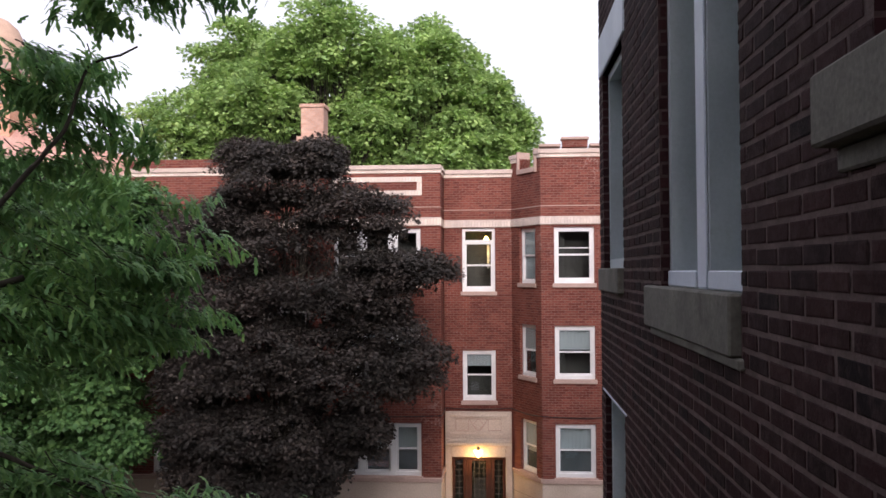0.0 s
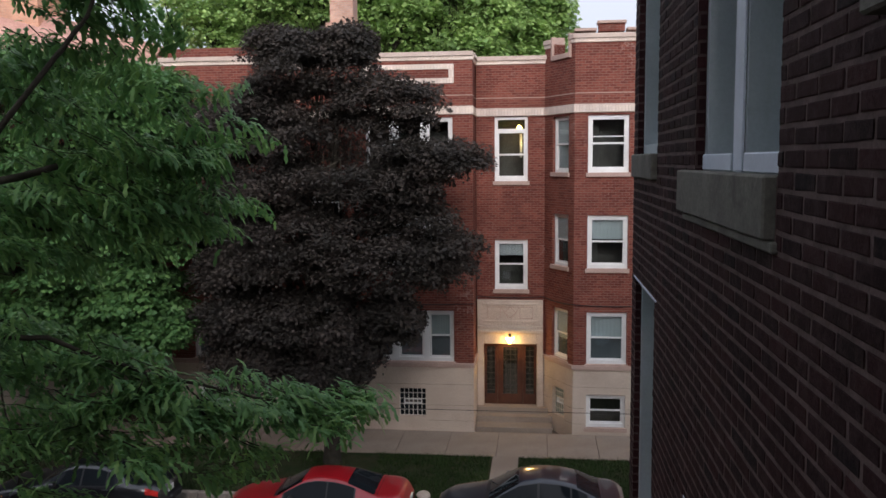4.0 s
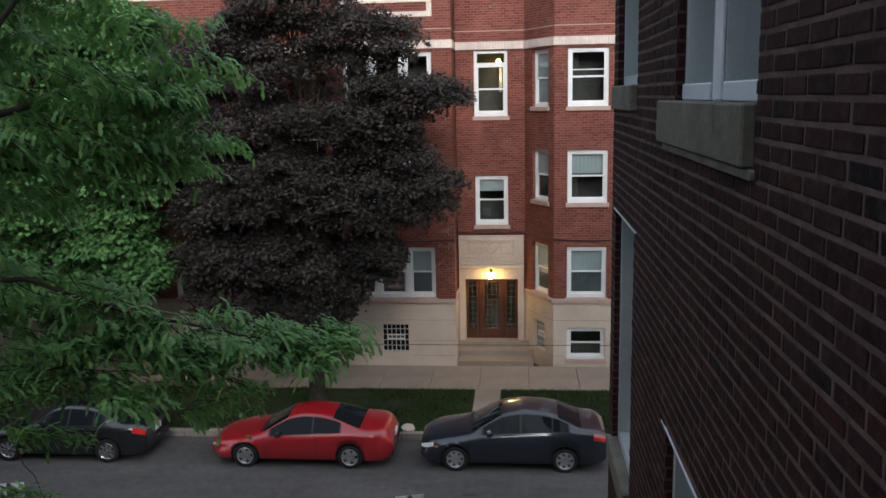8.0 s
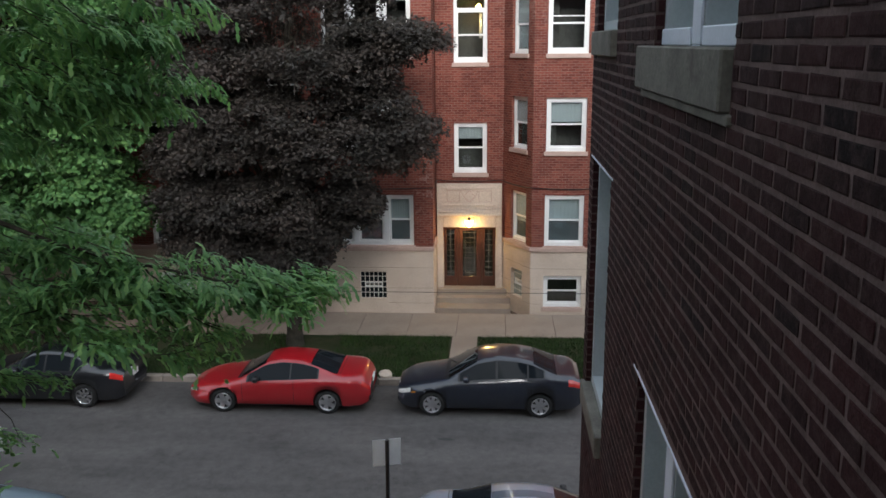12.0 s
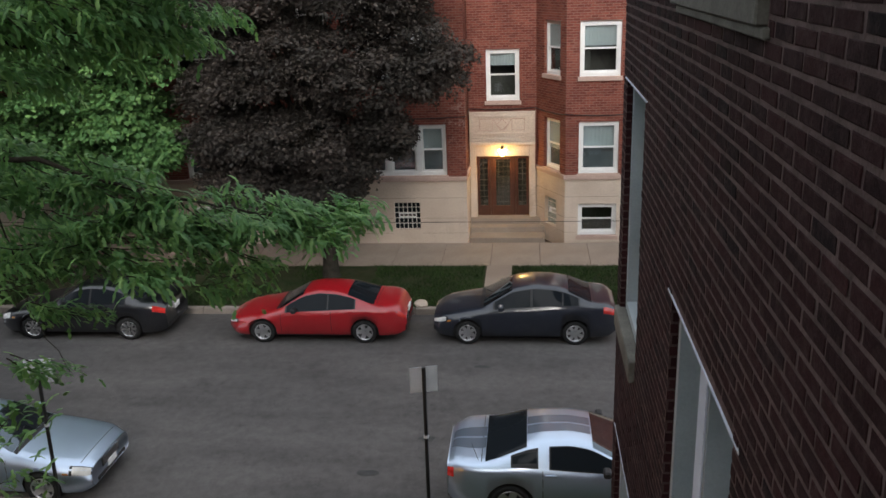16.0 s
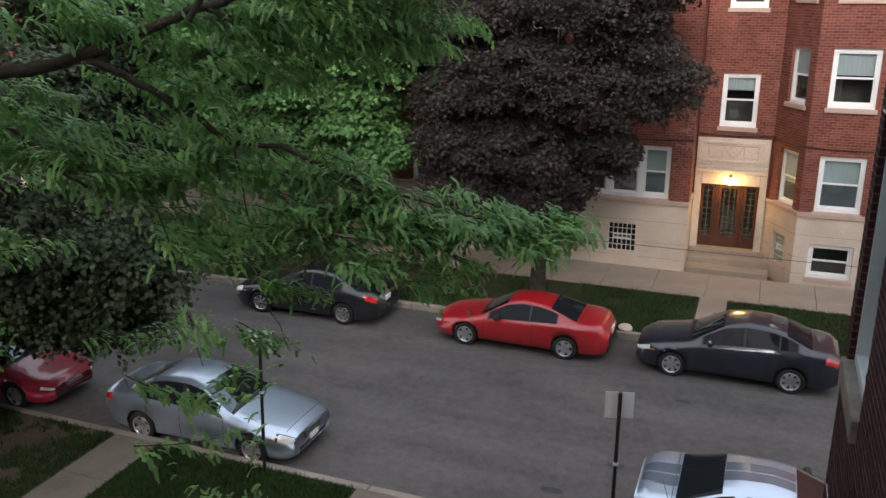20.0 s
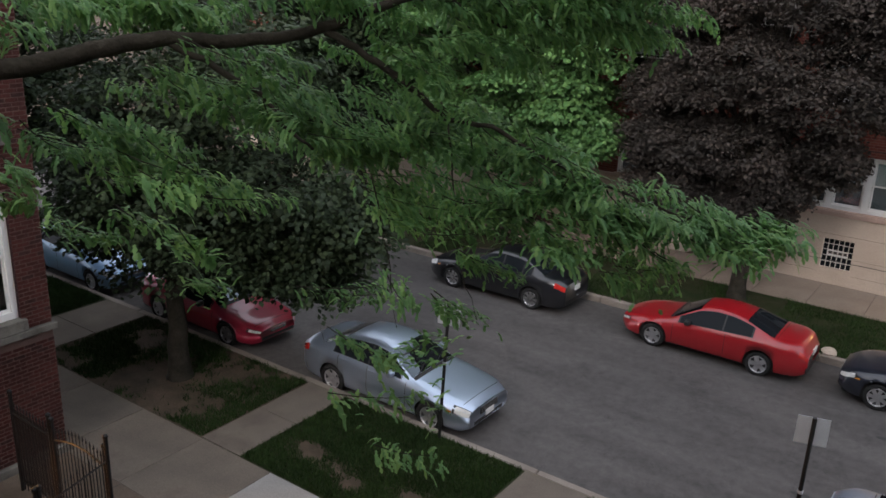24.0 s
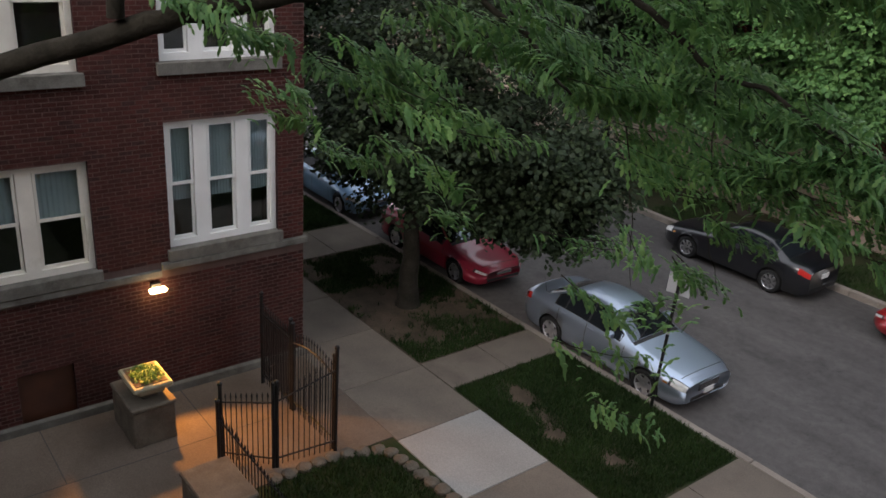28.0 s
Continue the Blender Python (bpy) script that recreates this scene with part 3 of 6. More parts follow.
# ---- ground: road, kerbs, verges, pavements ----
ROAD0, ROAD1 = 12.45, 21.35
bm = bmesh.new()
bmesh.ops.create_grid(bm, x_segments=1, y_segments=1, size=900)
tagged(part("ground", bm, M["soil"]), "bare brown city ground reaching the horizon", "ground", kind="structure").location.z = -0.06
road = []
nx, ny = 120, 14
for j in range(ny + 1):
    for i in range(nx + 1):
        x, y = -90 + 130 * i / nx, ROAD0 - 0.05 + (ROAD1 - ROAD0 + 0.1) * j / ny
        road.append((x, y, 0.07 * (1 - ((y - 16.9) / 4.5) ** 2) - 0.03 + 0.008 * noise.noise((x * 0.8, y * 0.8, 0))))
tagged(part("road", (road, [(j * (nx + 1) + i, j * (nx + 1) + i + 1, (j + 1) * (nx + 1) + i + 1, (j + 1) * (nx + 1) + i) for j in range(ny) for i in range(nx)]), M["asphalt"], smooth=True),
       "worn grey asphalt road with patches and stains", "road", kind="structure")
for nm, y0, y1 in (("kerb_near", 12.28, 12.46), ("kerb_far", 21.34, 21.52)):
    k = tagged(new(nm), "weathered concrete kerb along the road edge", "kerb", kind="structure")
    me = bpy.data.meshes.new("kerbstone")
    b = boxes((0, y0, -0.1, 2.985, y1, 0.15), bev=0.02)
    b.to_mesh(me)
    b.free()
    me.materials.append(M["kerb"])
    for i in range(30):
        s = new("kerbstone", me)
        s.parent, s.location = k, (-60 + 3 * i, 0, random.uniform(-0.006, 0.006))
for nm, x0, x1, mt, lab in (("verge_west", -60, -17.61, "turf", "grass verge beside the kerb further along"), ("verge_worn", -17.6, -11.76, "dirt", "worn verge of bare soil and thin grass round a tree"), ("verge_near", -11.75, 30, "turf", "patchy grass verge beside the kerb")):
    tagged(part(nm, boxes((x0, 9.3, -0.1, x1, 12.28, 0.13)), M[mt]), lab, "verge", kind="structure")
tagged(part("verge_far", boxes((-60, 21.52, -0.1, 30, 24.85, 0.13)), M["turf"]), "grass verge between far pavement and kerb", "verge", kind="structure")


def slabs(name, x0, x1, y0, y1, step, material, label, odd=None, top=0.15):
    root = tagged(new(name), label, "pavement", kind="structure")
    me = {}
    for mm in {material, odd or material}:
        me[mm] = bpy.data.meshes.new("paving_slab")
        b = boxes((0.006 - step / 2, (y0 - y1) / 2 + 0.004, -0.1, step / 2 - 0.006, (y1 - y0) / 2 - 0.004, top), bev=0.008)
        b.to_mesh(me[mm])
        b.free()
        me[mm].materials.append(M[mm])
    for i in range(round((x1 - x0) / step)):
        x = x0 + i * step
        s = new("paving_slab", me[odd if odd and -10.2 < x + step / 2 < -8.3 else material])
        s.parent = root
        s.matrix_basis = pose(x + step / 2, (y0 + y1) / 2, random.uniform(-0.006, 0.003), random.uniform(-0.15, 0.15), random.uniform(-0.2, 0.2), 0)
    part("paving_bed", boxes((x0, y0 + 0.02, -0.12, x1, y1 - 0.02, top - 0.03)), M["soil"], root)
    return root


slabs("pavement_far", -60, 30, 24.85, 27.12, 1.55, "concrete", "tan concrete slab pavement in front of the brick building")
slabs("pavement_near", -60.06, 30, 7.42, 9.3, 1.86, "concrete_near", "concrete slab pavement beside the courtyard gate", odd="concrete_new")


def path(name, x0, x1, y0, y1, label):
    root = tagged(new(name), label, "path", kind="structure")
    n = max(1, round((y1 - y0) / 1.5))
    for i in range(n):
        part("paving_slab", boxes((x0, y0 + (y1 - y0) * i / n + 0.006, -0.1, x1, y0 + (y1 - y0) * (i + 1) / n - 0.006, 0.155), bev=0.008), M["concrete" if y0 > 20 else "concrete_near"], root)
    return root


path("path_far", -1.19, -0.42, 21.5, 24.84, "narrow concrete path across the far verge")
path("path_near", -11.75, -10.68, 9.31, 12.29, "concrete path across the near verge to the kerb")
path("path_west", -19.3, -17.6, 9.31, 12.29, "concrete path across the near verge further along")
path("path_east", -6.2, -4.9, 9.31, 12.29, "concrete path across the near verge by the sign")
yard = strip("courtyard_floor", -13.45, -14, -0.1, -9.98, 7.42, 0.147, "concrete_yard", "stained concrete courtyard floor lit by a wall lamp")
for x0, y0, x1, y1 in ((-13.28, 4.86, -9.99, 4.875), (-11.62, -6.0, -11.605, 4.86), (-11.62, 4.88, -11.605, 7.41), (-13.28, 2.4, -11.62, 2.415)):
    part("floor_joint", boxes((x0, y0, 0.140, x1, y1, 0.1495)), M["oil"], yard)
strip("courtyard_lawn", -9.98, -14, -0.1, 1.0, 7.42, 0.13, "turf", "small courtyard lawn edged with rough stones")

# ---- camera-side building: the wing beside the camera ----
WX, WEND = 0.92, 7.26
ue = lambda y: WEND - y
EAST = [
    ("window_1", 5.92, 7.03, 9.05, 10.6, 1, 0.5),
    ("window_2", 3.14, 4.60, 8.955, 10.9, 2, 0.5),
    ("window_3", 1.00, 2.115, 9.495, 10.9, 1, 0.5),
    ("window_4", 5.95, 7.03, 6.17, 8.09, 1, 0.5),
    ("window_5", 3.15, 4.60, 5.6, 7.25, 2, 0.5),
    ("window_6", 5.95, 7.03, 2.9, 5.0, 1, 0.5),
    ("window_7", 3.15, 4.60, 2.5, 4.3, 2, 0.5),
]
eh = [(ue(y1), ue(y0), z0, z1) for _, y0, y1, z0, z1, *_ in EAST]
# raised to 15.2 m, beyond what is seen, to darken the courtyard
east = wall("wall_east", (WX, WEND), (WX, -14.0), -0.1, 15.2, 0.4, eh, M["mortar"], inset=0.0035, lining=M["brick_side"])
tagged(east, "dark red brick courtyard wall with raked mortar joints", "wall", kind="structure")
ef = line_frame((WX, WEND), (WX, -14.0))
for nm, y0, y1, z0, z1, n, rail in EAST:
    ends = {"window_3": (0.195, 0.195), "window_2": (0.28, -0.02)}.get(nm, (0.05, -0.02) if n == 1 else (0.12, 0.0))
    tagged(window(nm, ef @ pose(ue(y1), 0, z0), y1 - y0, z1 - z0, "cool_paint", n, rail, blind=0.5 if n == 1 else 0.0, rec=0.05, t=0.06, mull=0.2, proud=0.012 if n == 2 else 0.0, deep=0.11,
                  sill=("sill_stone", 0.21 if nm == "window_2" else 0.17, 0.065 if nm == "window_3" else 0.04, ends)),
           "grey-white painted sash window with a worn stone sill", "window", kind="structure")
    if nm in ("window_1", "window_3"):
        tagged(part("lintel", boxes((WX - 0.012, y0 - 0.15, z1, WX + 0.2, y1 + 0.15, z1 + 0.32), bev=0.006), M["cool_white" if nm == "window_1" else "sill_stone"]), "pale stone lintel over a window", "lintel", kind="structure")
    else:
        tagged(part("lintel_angle", boxes((WX - 0.004, y0 - 0.1, z1 - 0.006, WX + 0.1, y1 + 0.1, z1 + 0.004)), M["cool_white"]), "thin painted steel angle over a window", "lintel", kind="structure")
tagged(part("apron_stone", boxes((WX - 0.012, 0.8, 9.265, WX + 0.2, 2.29, 9.322), bev=0.006), M["sill_stone"]), "stone course under a window sill", "stone", kind="structure")
tagged(part("apron_stone", boxes((WX - 0.02, 3.12, 8.705, WX + 0.2, 4.8, 8.743), bev=0.006), M["sill_stone"]), "thin stone course under a deep window sill", "stone", kind="structure")
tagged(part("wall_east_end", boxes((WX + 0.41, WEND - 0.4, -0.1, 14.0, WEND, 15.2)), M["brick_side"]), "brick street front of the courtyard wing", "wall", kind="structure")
tagged(part("roof_east", boxes((WX, -14, 15.205, 14, WEND, 15.35)), M["roof_tar"]), "flat tar roof of the courtyard wing", "roof", kind="structure")
# never in view: added behind the camera to block sky light
tagged(part("wall_south", boxes((-13.6, -14.4, -0.1, 14, -14.01, 15.2)), M["brick_side"]), "unseen brick rear wall added to close the courtyard off from light", "wall", kind="structure")

# ---- camera-side building: the opposite wing across the courtyard ----
VX, VEND = -13.4, 7.5
uw = lambda y: y + 14.0
WEST = [
    ("window_8", 4.89, 6.97, 2.95, 5.22, 3),
    ("window_9", 4.89, 6.97, 6.21, 8.4, 3),
    ("window_10", 1.75, 3.64, 2.83, 4.72, 2),
    ("window_11", 1.75, 3.64, 6.12, 8.2, 2),
]
wh = [(uw(y0), uw(y1), z0, z1) for _, y0, y1, z0, z1, _ in WEST]
BASE = (uw(2.2), uw(3.1), 0.15, 1.2)
# its unseen height up to 15.2 m also keeps sky light out
west = wall("wall_west", (VX, -14.0), (VX, VEND), -0.1, 15.2, 0.4, wh + [BASE], M["mortar_west"], inset=0.008, lining=M["brick_side"])
tagged(west, "red brick courtyard wall with white triple windows", "wall", kind="structure")
wf = line_frame((VX, -14.0), (VX, VEND))
for k, (nm, y0, y1, z0, z1, n) in enumerate(WEST):
    tagged(window(nm, wf @ pose(uw(y0), 0, z0), y1 - y0, z1 - z0, "cream_paint" if n == 2 else "white_paint", n, 0.5, blind=0.66 if n == 3 else 0.5, rec=0.1, t=0.1, mull=0.24,
                  sill=("sill_stone", 0.2, 0.09, 0.06), blind_mat="curtain"),
           "white painted wooden window in three lights with drawn curtains" if n == 3 else "cream painted paired sash window with curtains", "window", kind="structure")
strip("belt_course_west", VX - 0.05, 4.70, 2.62, VX + 0.10, VEND + 0.05, 2.74, "sill_stone", "weathered stone belt course under the windows", bev=0.01)
strip("belt_course_west_low", VX - 0.05, -14, 2.50, VX + 0.07, 4.69, 2.62, "sill_stone", "weathered stone belt course under the windows", bev=0.01)
strip("plinth_west", VX + 0.001, -14, -0.1, VX + 0.12, VEND + 0.05, 0.30, "sill_stone", "rough concrete plinth at the wall foot", bev=0.015)
d = tagged(part("door_1", boxes((VX - 0.16, 2.2, 0.15, VX - 0.1, 3.1, 1.2)), M["wood_door"]), "low dark red wooden basement door", "door", kind="structure")
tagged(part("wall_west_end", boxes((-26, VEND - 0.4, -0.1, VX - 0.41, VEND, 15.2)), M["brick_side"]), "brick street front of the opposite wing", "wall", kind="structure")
tagged(part("roof_west", boxes((-26, -14, 15.205, VX, VEND, 15.35)), M["roof_tar"]), "flat tar roof of the opposite wing", "roof", kind="structure")

def uvbox(ob):
    """Metre UVs on box-like meshes, by the face's own direction."""
    me = ob.data
    lay = me.uv_layers.get("UVMap") or me.uv_layers.new(name="UVMap")
    for poly in me.polygons:
        n = poly.normal
        for li in poly.loop_indices:
            c = me.vertices[me.loops[li].vertex_index].co
            lay.data[li].uv = (c.x + c.y, c.z) if abs(n.z) < 0.7 else (c.x, c.y)
    return ob


# ---- brick apartment building across the street ----
FY, RY, TOP = 27.1, 28.68, 12.32
bld = thing("apartment_building", (0, FY, 0), "three-storey red brick apartment building with pale stone base", "building")
bld.location = (0, 0, 0)
BAY0, BAY1, RX0, PX0 = 1.27, 3.62, 0.34, -6.0
PX1 = -1.93
FLOORS = [(2.48, 4.17), (5.58, 7.27), (8.62, 10.42)]
sides = {
    "recess": ((PX1, RY), (RX0 + 0.25, RY), [(-1.31 - PX1, -0.2 - PX1, 8.33, 10.48), (-1.31 - PX1, -0.2 - PX1, 4.65, 6.35), (-1.69 - PX1, 0.11 - PX1, 0.0, 2.78)]),
    "bay_side": ((RX0, RY), (BAY0, FY), [(0.5, 1.46, a, b) for a, b in FLOORS] + [(0.6, 1.32, 0.55, 1.5)]),
    "bay_front": ((BAY0, FY), (BAY1, FY), [(1.70 - BAY0, 2.96 - BAY0, a, b) for a, b in FLOORS] + [(1.70 - BAY0, 2.95 - BAY0, 0.39, 1.48)]),
    "bay_back": ((BAY1, FY), (BAY1 + 0.93, RY), []),
    "rest_east": ((BAY1 + 0.93, RY), (20, RY), []),
    "pavilion": ((PX0, FY), (PX1, FY), [(-5.39 - PX0, -2.57 - PX0, a, b) for a, b in FLOORS] + [(-4.4 - PX0, -3.52 - PX0, 0.63, 1.57)]),
    "pavilion_east": ((PX1, FY + 0.456), (PX1, RY + 0.5), []),
    "pavilion_west": ((PX0, RY), (PX0, FY + 0.456), []),
    "link": ((-8.3, RY), (PX0, RY), [(0.6, 1.7, a + 1.2, b + 1.2) for a, b in FLOORS[:2]]),
    "far_bay_side": ((-9.2, FY), (-8.3, RY), []),
    "far_bay": ((-12.2, FY), (-9.2, FY), [(0.8, 2.2, a, b) for a, b in FLOORS] + [(0.9, 2.0, 0.5, 1.5)]),
    "far_bay_west": ((-13.1, RY), (-12.2, FY), []),
    "far_link": ((-16.2, RY), (-13.1, RY), [(0.9, 2.0, a, b) for a, b in FLOORS]),
    "far_pavilion_side": ((-16.2, FY + 0.456), (-16.2, RY), []),
    "far_pavilion": ((-30.0, FY), (-16.2, FY), [(k, k + 1.9, a, b) for k in (2.0, 6.0, 10.0) for a, b in FLOORS]),
}
for nm, (p0, p1, holes) in sides.items():
    wall("base_wall", p0, p1, -0.1, 2.36, 0.45, holes, M["limestone"], bld, label="pale limestone base")
    notch = [(0.55, 1.5, 12.3, 12.75)] if nm == "bay_side" else []
    wall("wall", p0, p1, 2.36, TOP if "bay" not in nm else 12.75, 0.42, holes + notch, M["brick_far"], bld, inset=0.03)
    ln = (Vector(p1) - Vector(p0)).length
    fr = line_frame(p0, p1)
    tall = 0.45 if nm in ("bay_front", "bay_side") else 0.0
    for lab, z0, z1, out, mt in (("base_ledge", 2.30, 2.44, 0.05, "pink_stone"), ("belt_course", 10.50, 10.76, 0.02, "white_brick"), ("corbel_course", 11.085, 11.11, -0.018, "pink_stone"), ("parapet_band", 12.2 + tall, 12.315 + tall, 0.01, "white_brick"), ("coping", 12.32 + tall, 12.46 + tall, 0.06, "cap_stone")):
        cut = [(h[0], h[1]) for h in holes if h[2] < z0 and h[3] > z1] + [(h[0] - 0.09, h[1] + 0.09) for h in notch if z0 > 12.4]
        spans, a = [], -0.03 if "bay" not in nm else 0.0
        for lo, hi in sorted(cut):
            spans.append((a, lo))
            a = hi
        spans.append((a, ln + (0.03 if "bay" not in nm else 0.0)))
        for a, b in spans:
            ob = part(lab, boxes((a, -out, z0, b, 0.32, z1), bev=0.008), M[mt], bld)
            ob.matrix_basis = fr
            lay = ob.data.uv_layers.new(name="UVMap")
            lay.data.foreach_set("uv", np.array([(ob.data.vertices[l.vertex_index].co.x, ob.data.vertices[l.vertex_index].co.z + 0.05) for l in ob.data.loops], np.float32).ravel())
    for h in holes:
        if nm == "recess" and h[2] == 0.0:
            continue
        at = fr @ pose(h[0], 0.03, h[2])
        w, hh = h[1] - h[0], h[3] - h[2]
        low = h[2] < 2
        if low and nm in ("pavilion", "bay_side"):
            g = part("glass_block_window", boxes((0, 0.2, 0, w, 0.26, hh)), M["room"], bld, "glass block basement window with a small vent")
            g.matrix_basis = at
            n, mrows = 6, 5
            for i in range(n):
                for j in range(mrows):
                    if 1 <= i <= 4 and j == 2:
                        continue
                    part("glass_block", boxes((i * w / n + 0.012, 0.1, j * hh / mrows + 0.012, (i + 1) * w / n - 0.012, 0.2, (j + 1) * hh / mrows - 0.012), bev=0.012), M["block_glass" if nm == "bay_side" else "car_glass"], g)
            part("block_grid", boxes(*[(i * w / n - 0.011, 0.11, 0, i * w / n + 0.011, 0.199, hh) for i in range(n + 1)], *[(0.011, 0.112, j * hh / mrows - 0.011, w - 0.011, 0.198, j * hh / mrows + 0.011) for j in range(mrows + 1)]), M["cream_paint"], g)
            part("vent", boxes(*frame_boxes(w * 4 / 6, hh / 5 - 0.02, 0.02, 0.07, 0.19, w / 6, hh * 0.4 + 0.01)), M["white_paint"], g)
            continue
        many = 3 if nm == "pavilion" or nm == "far_pavilion" else 1
        tr = 0.3 if nm == "recess" and h[2] > 8 else 0.0
        window("window", at, w, hh, "white_paint", many, 0.5, blind=({2.48: 0.62, 5.58: 0.5, 8.62: 0.96} if nm == "bay_side" else {2.48: 0.5, 5.58: 0.45, 8.62: 0.0, 4.65: 0.3}).get(round(h[2], 2), 0.0), rec=0.1 if nm == "bay_side" else 0.07, t=0.075 if nm == "bay_side" else 0.1, mull=0.2, transom=tr, parent=bld,
               sill=("pink_stone", 0.13, 0.06, 0.06), storm=0.62 if nm == "bay_front" and h[2] > 8 else 0.0, screen=abs(h[2] - 2.48) < 0.01, close_blind=nm == "bay_side")

# roof slab, stepped bay parapet, white panel frames, chimney
part("roof", boxes((-30, RY + 0.45, 11.6, 20, 44, 11.8)), M["roof_tar"], bld)
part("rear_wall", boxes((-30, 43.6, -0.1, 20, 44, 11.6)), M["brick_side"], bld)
for x0, x1, z1 in ((BAY0 + 0.02, BAY0 + 0.62, 13.0), (BAY0 + 0.72, BAY0 + 1.52, 13.22), (BAY0 + 1.62, BAY1, 13.0)):
    uvbox(part("merlon", boxes((x0, FY + 0.03, 12.97, x1, FY + 0.4, z1 - 0.02)), M["brick_far"], bld)) if z1 > 13.1 else None
    part("merlon_cap", boxes((x0 - 0.04, FY - 0.03, z1 - 0.018, x1 + 0.04, FY + 0.44, z1 + 0.07), bev=0.01), M["pink_stone"], bld)
for x0, x1 in ((-5.45, -2.52), (-22.0, -19.0)):
    z0, z1, tt = 11.48, 12.08, 0.16
    ob = part("panel_frame", boxes((x0, FY - 0.0, z0, x1, FY + 0.1, z0 + tt), (x0, FY, z1 - tt, x1, FY + 0.1, z1), (x0, FY, z0 + tt, x0 + tt, FY + 0.1, z1 - tt), (x1 - tt, FY, z0 + tt, x1, FY + 0.1, z1 - tt)), M["white_brick"], bld)
    lay = ob.data.uv_layers.new(name="UVMap")
    lay.data.foreach_set("uv", np.array([(ob.data.vertices[l.vertex_index].co.x, ob.data.vertices[l.vertex_index].co.z) for l in ob.data.loops], np.float32).ravel())


uvbox(part("chimney", boxes((-7.6, 31.0, 11.6, -6.45, 32.0, 14.1), (-7.45, 31.1, 14.1, -6.6, 31.9, 15.2), (-7.5, 31.05, 15.2, -6.55, 31.95, 15.32)), M["brick_pale"], bld, "pale weathered brick chimney"))
# thin joints between the limestone courses of the base
for nm in ("pavilion", "bay_side", "bay_front", "far_bay"):
    p0, p1, holes = sides[nm]
    ln = (Vector(p1) - Vector(p0)).length
    for z in (0.5, 1.02, 1.72):
        spans, a = [], 0.0
        for lo, hi in sorted((h[0], h[1]) for h in holes if h[2] - 0.14 < z < h[3]):
            spans.append((a, lo - 0.06))
            a = hi + 0.06
        for a, b in spans + [(a, ln)]:
            part("stone_joint", boxes((a, -0.002, z, b, 0.01, z + 0.008)), M["concrete_near"], bld).matrix_basis = line_frame(p0, p1)
# notched crown of the bay: stone caps round the notch in its side
for a, b, z0, z1 in ((0.46, 0.55, 12.22, 12.97), (1.5, 1.59, 12.22, 12.97), (0.55, 1.5, 12.22, 12.38)):
    part("notch_cap", boxes((a, -0.05, z0, b, 0.44, z1), bev=0.01), M["pink_stone"], bld).matrix_basis = line_frame((RX0, RY), (BAY0, FY))

# entrance: stone surround, steps, door with sidelights, lamp
part("portal_panel", boxes((PX1 + 0.02, RY - 0.10, 3.42, RX0 - 0.02, RY + 0.02, 4.30), (PX1 + 0.2, RY - 0.13, 3.52, RX0 - 0.2, RY - 0.09, 3.6), (PX1 + 0.2, RY - 0.13, 4.12, RX0 - 0.2, RY - 0.09, 4.2), bev=0.01), M["limestone"], bld, "carved limestone panel above the entrance")
bm = bmesh.new()
for pts in (((-1.55, 3.68), (-1.55, 4.06), (-1.12, 4.06), (-1.12, 3.68)), ((-0.46, 3.68), (-0.46, 4.06), (-0.03, 4.06), (-0.03, 3.68)), ((-0.98, 3.87), (-0.79, 4.06), (-0.60, 3.87), (-0.79, 3.68)), ((-1.1, 4.06), (-0.86, 3.68), (-0.72, 3.68), (-0.48, 4.06))):
    for a, b in zip(pts, pts[1:] + pts[:1]):
        rod(bm, (a[0], RY - 0.101, a[1]), (b[0], RY - 0.101, b[1]), 0.011, seg=5)
part("carved_motif", bm, M["pink_stone"], bld)
part("portal_ledge", boxes((PX1 + 0.02, RY - 0.22, 3.18, RX0 - 0.02, RY + 0.02, 3.30), (PX1 + 0.02, RY - 0.16, 3.305, RX0 - 0.02, RY + 0.02, 3.415), bev=0.012), M["limestone"], bld)
for nm, b in (("portal_jamb", (PX1 + 0.02, RY - 0.12, 0.1, -1.70, RY + 0.2, 3.175)), ("portal_jamb", (0.12, RY - 0.12, 0.1, RX0 - 0.02, RY + 0.2, 3.175)), ("portal_head", (-1.695, RY - 0.12, 2.79, 0.115, RY + 0.2, 3.175))):
    part(nm, boxes(b, bev=0.008), M["limestone"], bld)
for y0, z in ((27.5, 0.2), (28.08, 0.40), (28.4, 0.62)):
    part("step", boxes((PX1 + 0.01, y0, 0.0, RX0 + min(0.3, (RY - y0) * 0.55), 29.1, z), bev=0.015), M["concrete"], bld)
door = part("entrance_door", boxes((-1.22, RY + 0.1, 0.63, -1.14, RY + 0.2, 2.76), (-0.44, RY + 0.1, 0.63, -0.36, RY + 0.2, 2.76), (-1.14, RY + 0.11, 2.62, -0.44, RY + 0.17, 2.76), (-1.14, RY + 0.11, 0.63, -0.44, RY + 0.17, 0.98),
                         (-1.14, RY + 0.11, 0.98, -1.03, RY + 0.17, 2.62), (-0.55, RY + 0.11, 0.98, -0.44, RY + 0.17, 2.62), bev=0.006), M["wood_door"], bld, "dark varnished wooden entrance door with leaded glass")
part("pane", boxes((-1.03, RY + 0.135, 0.98, -0.55, RY + 0.145, 2.62)), M["glass"], door)
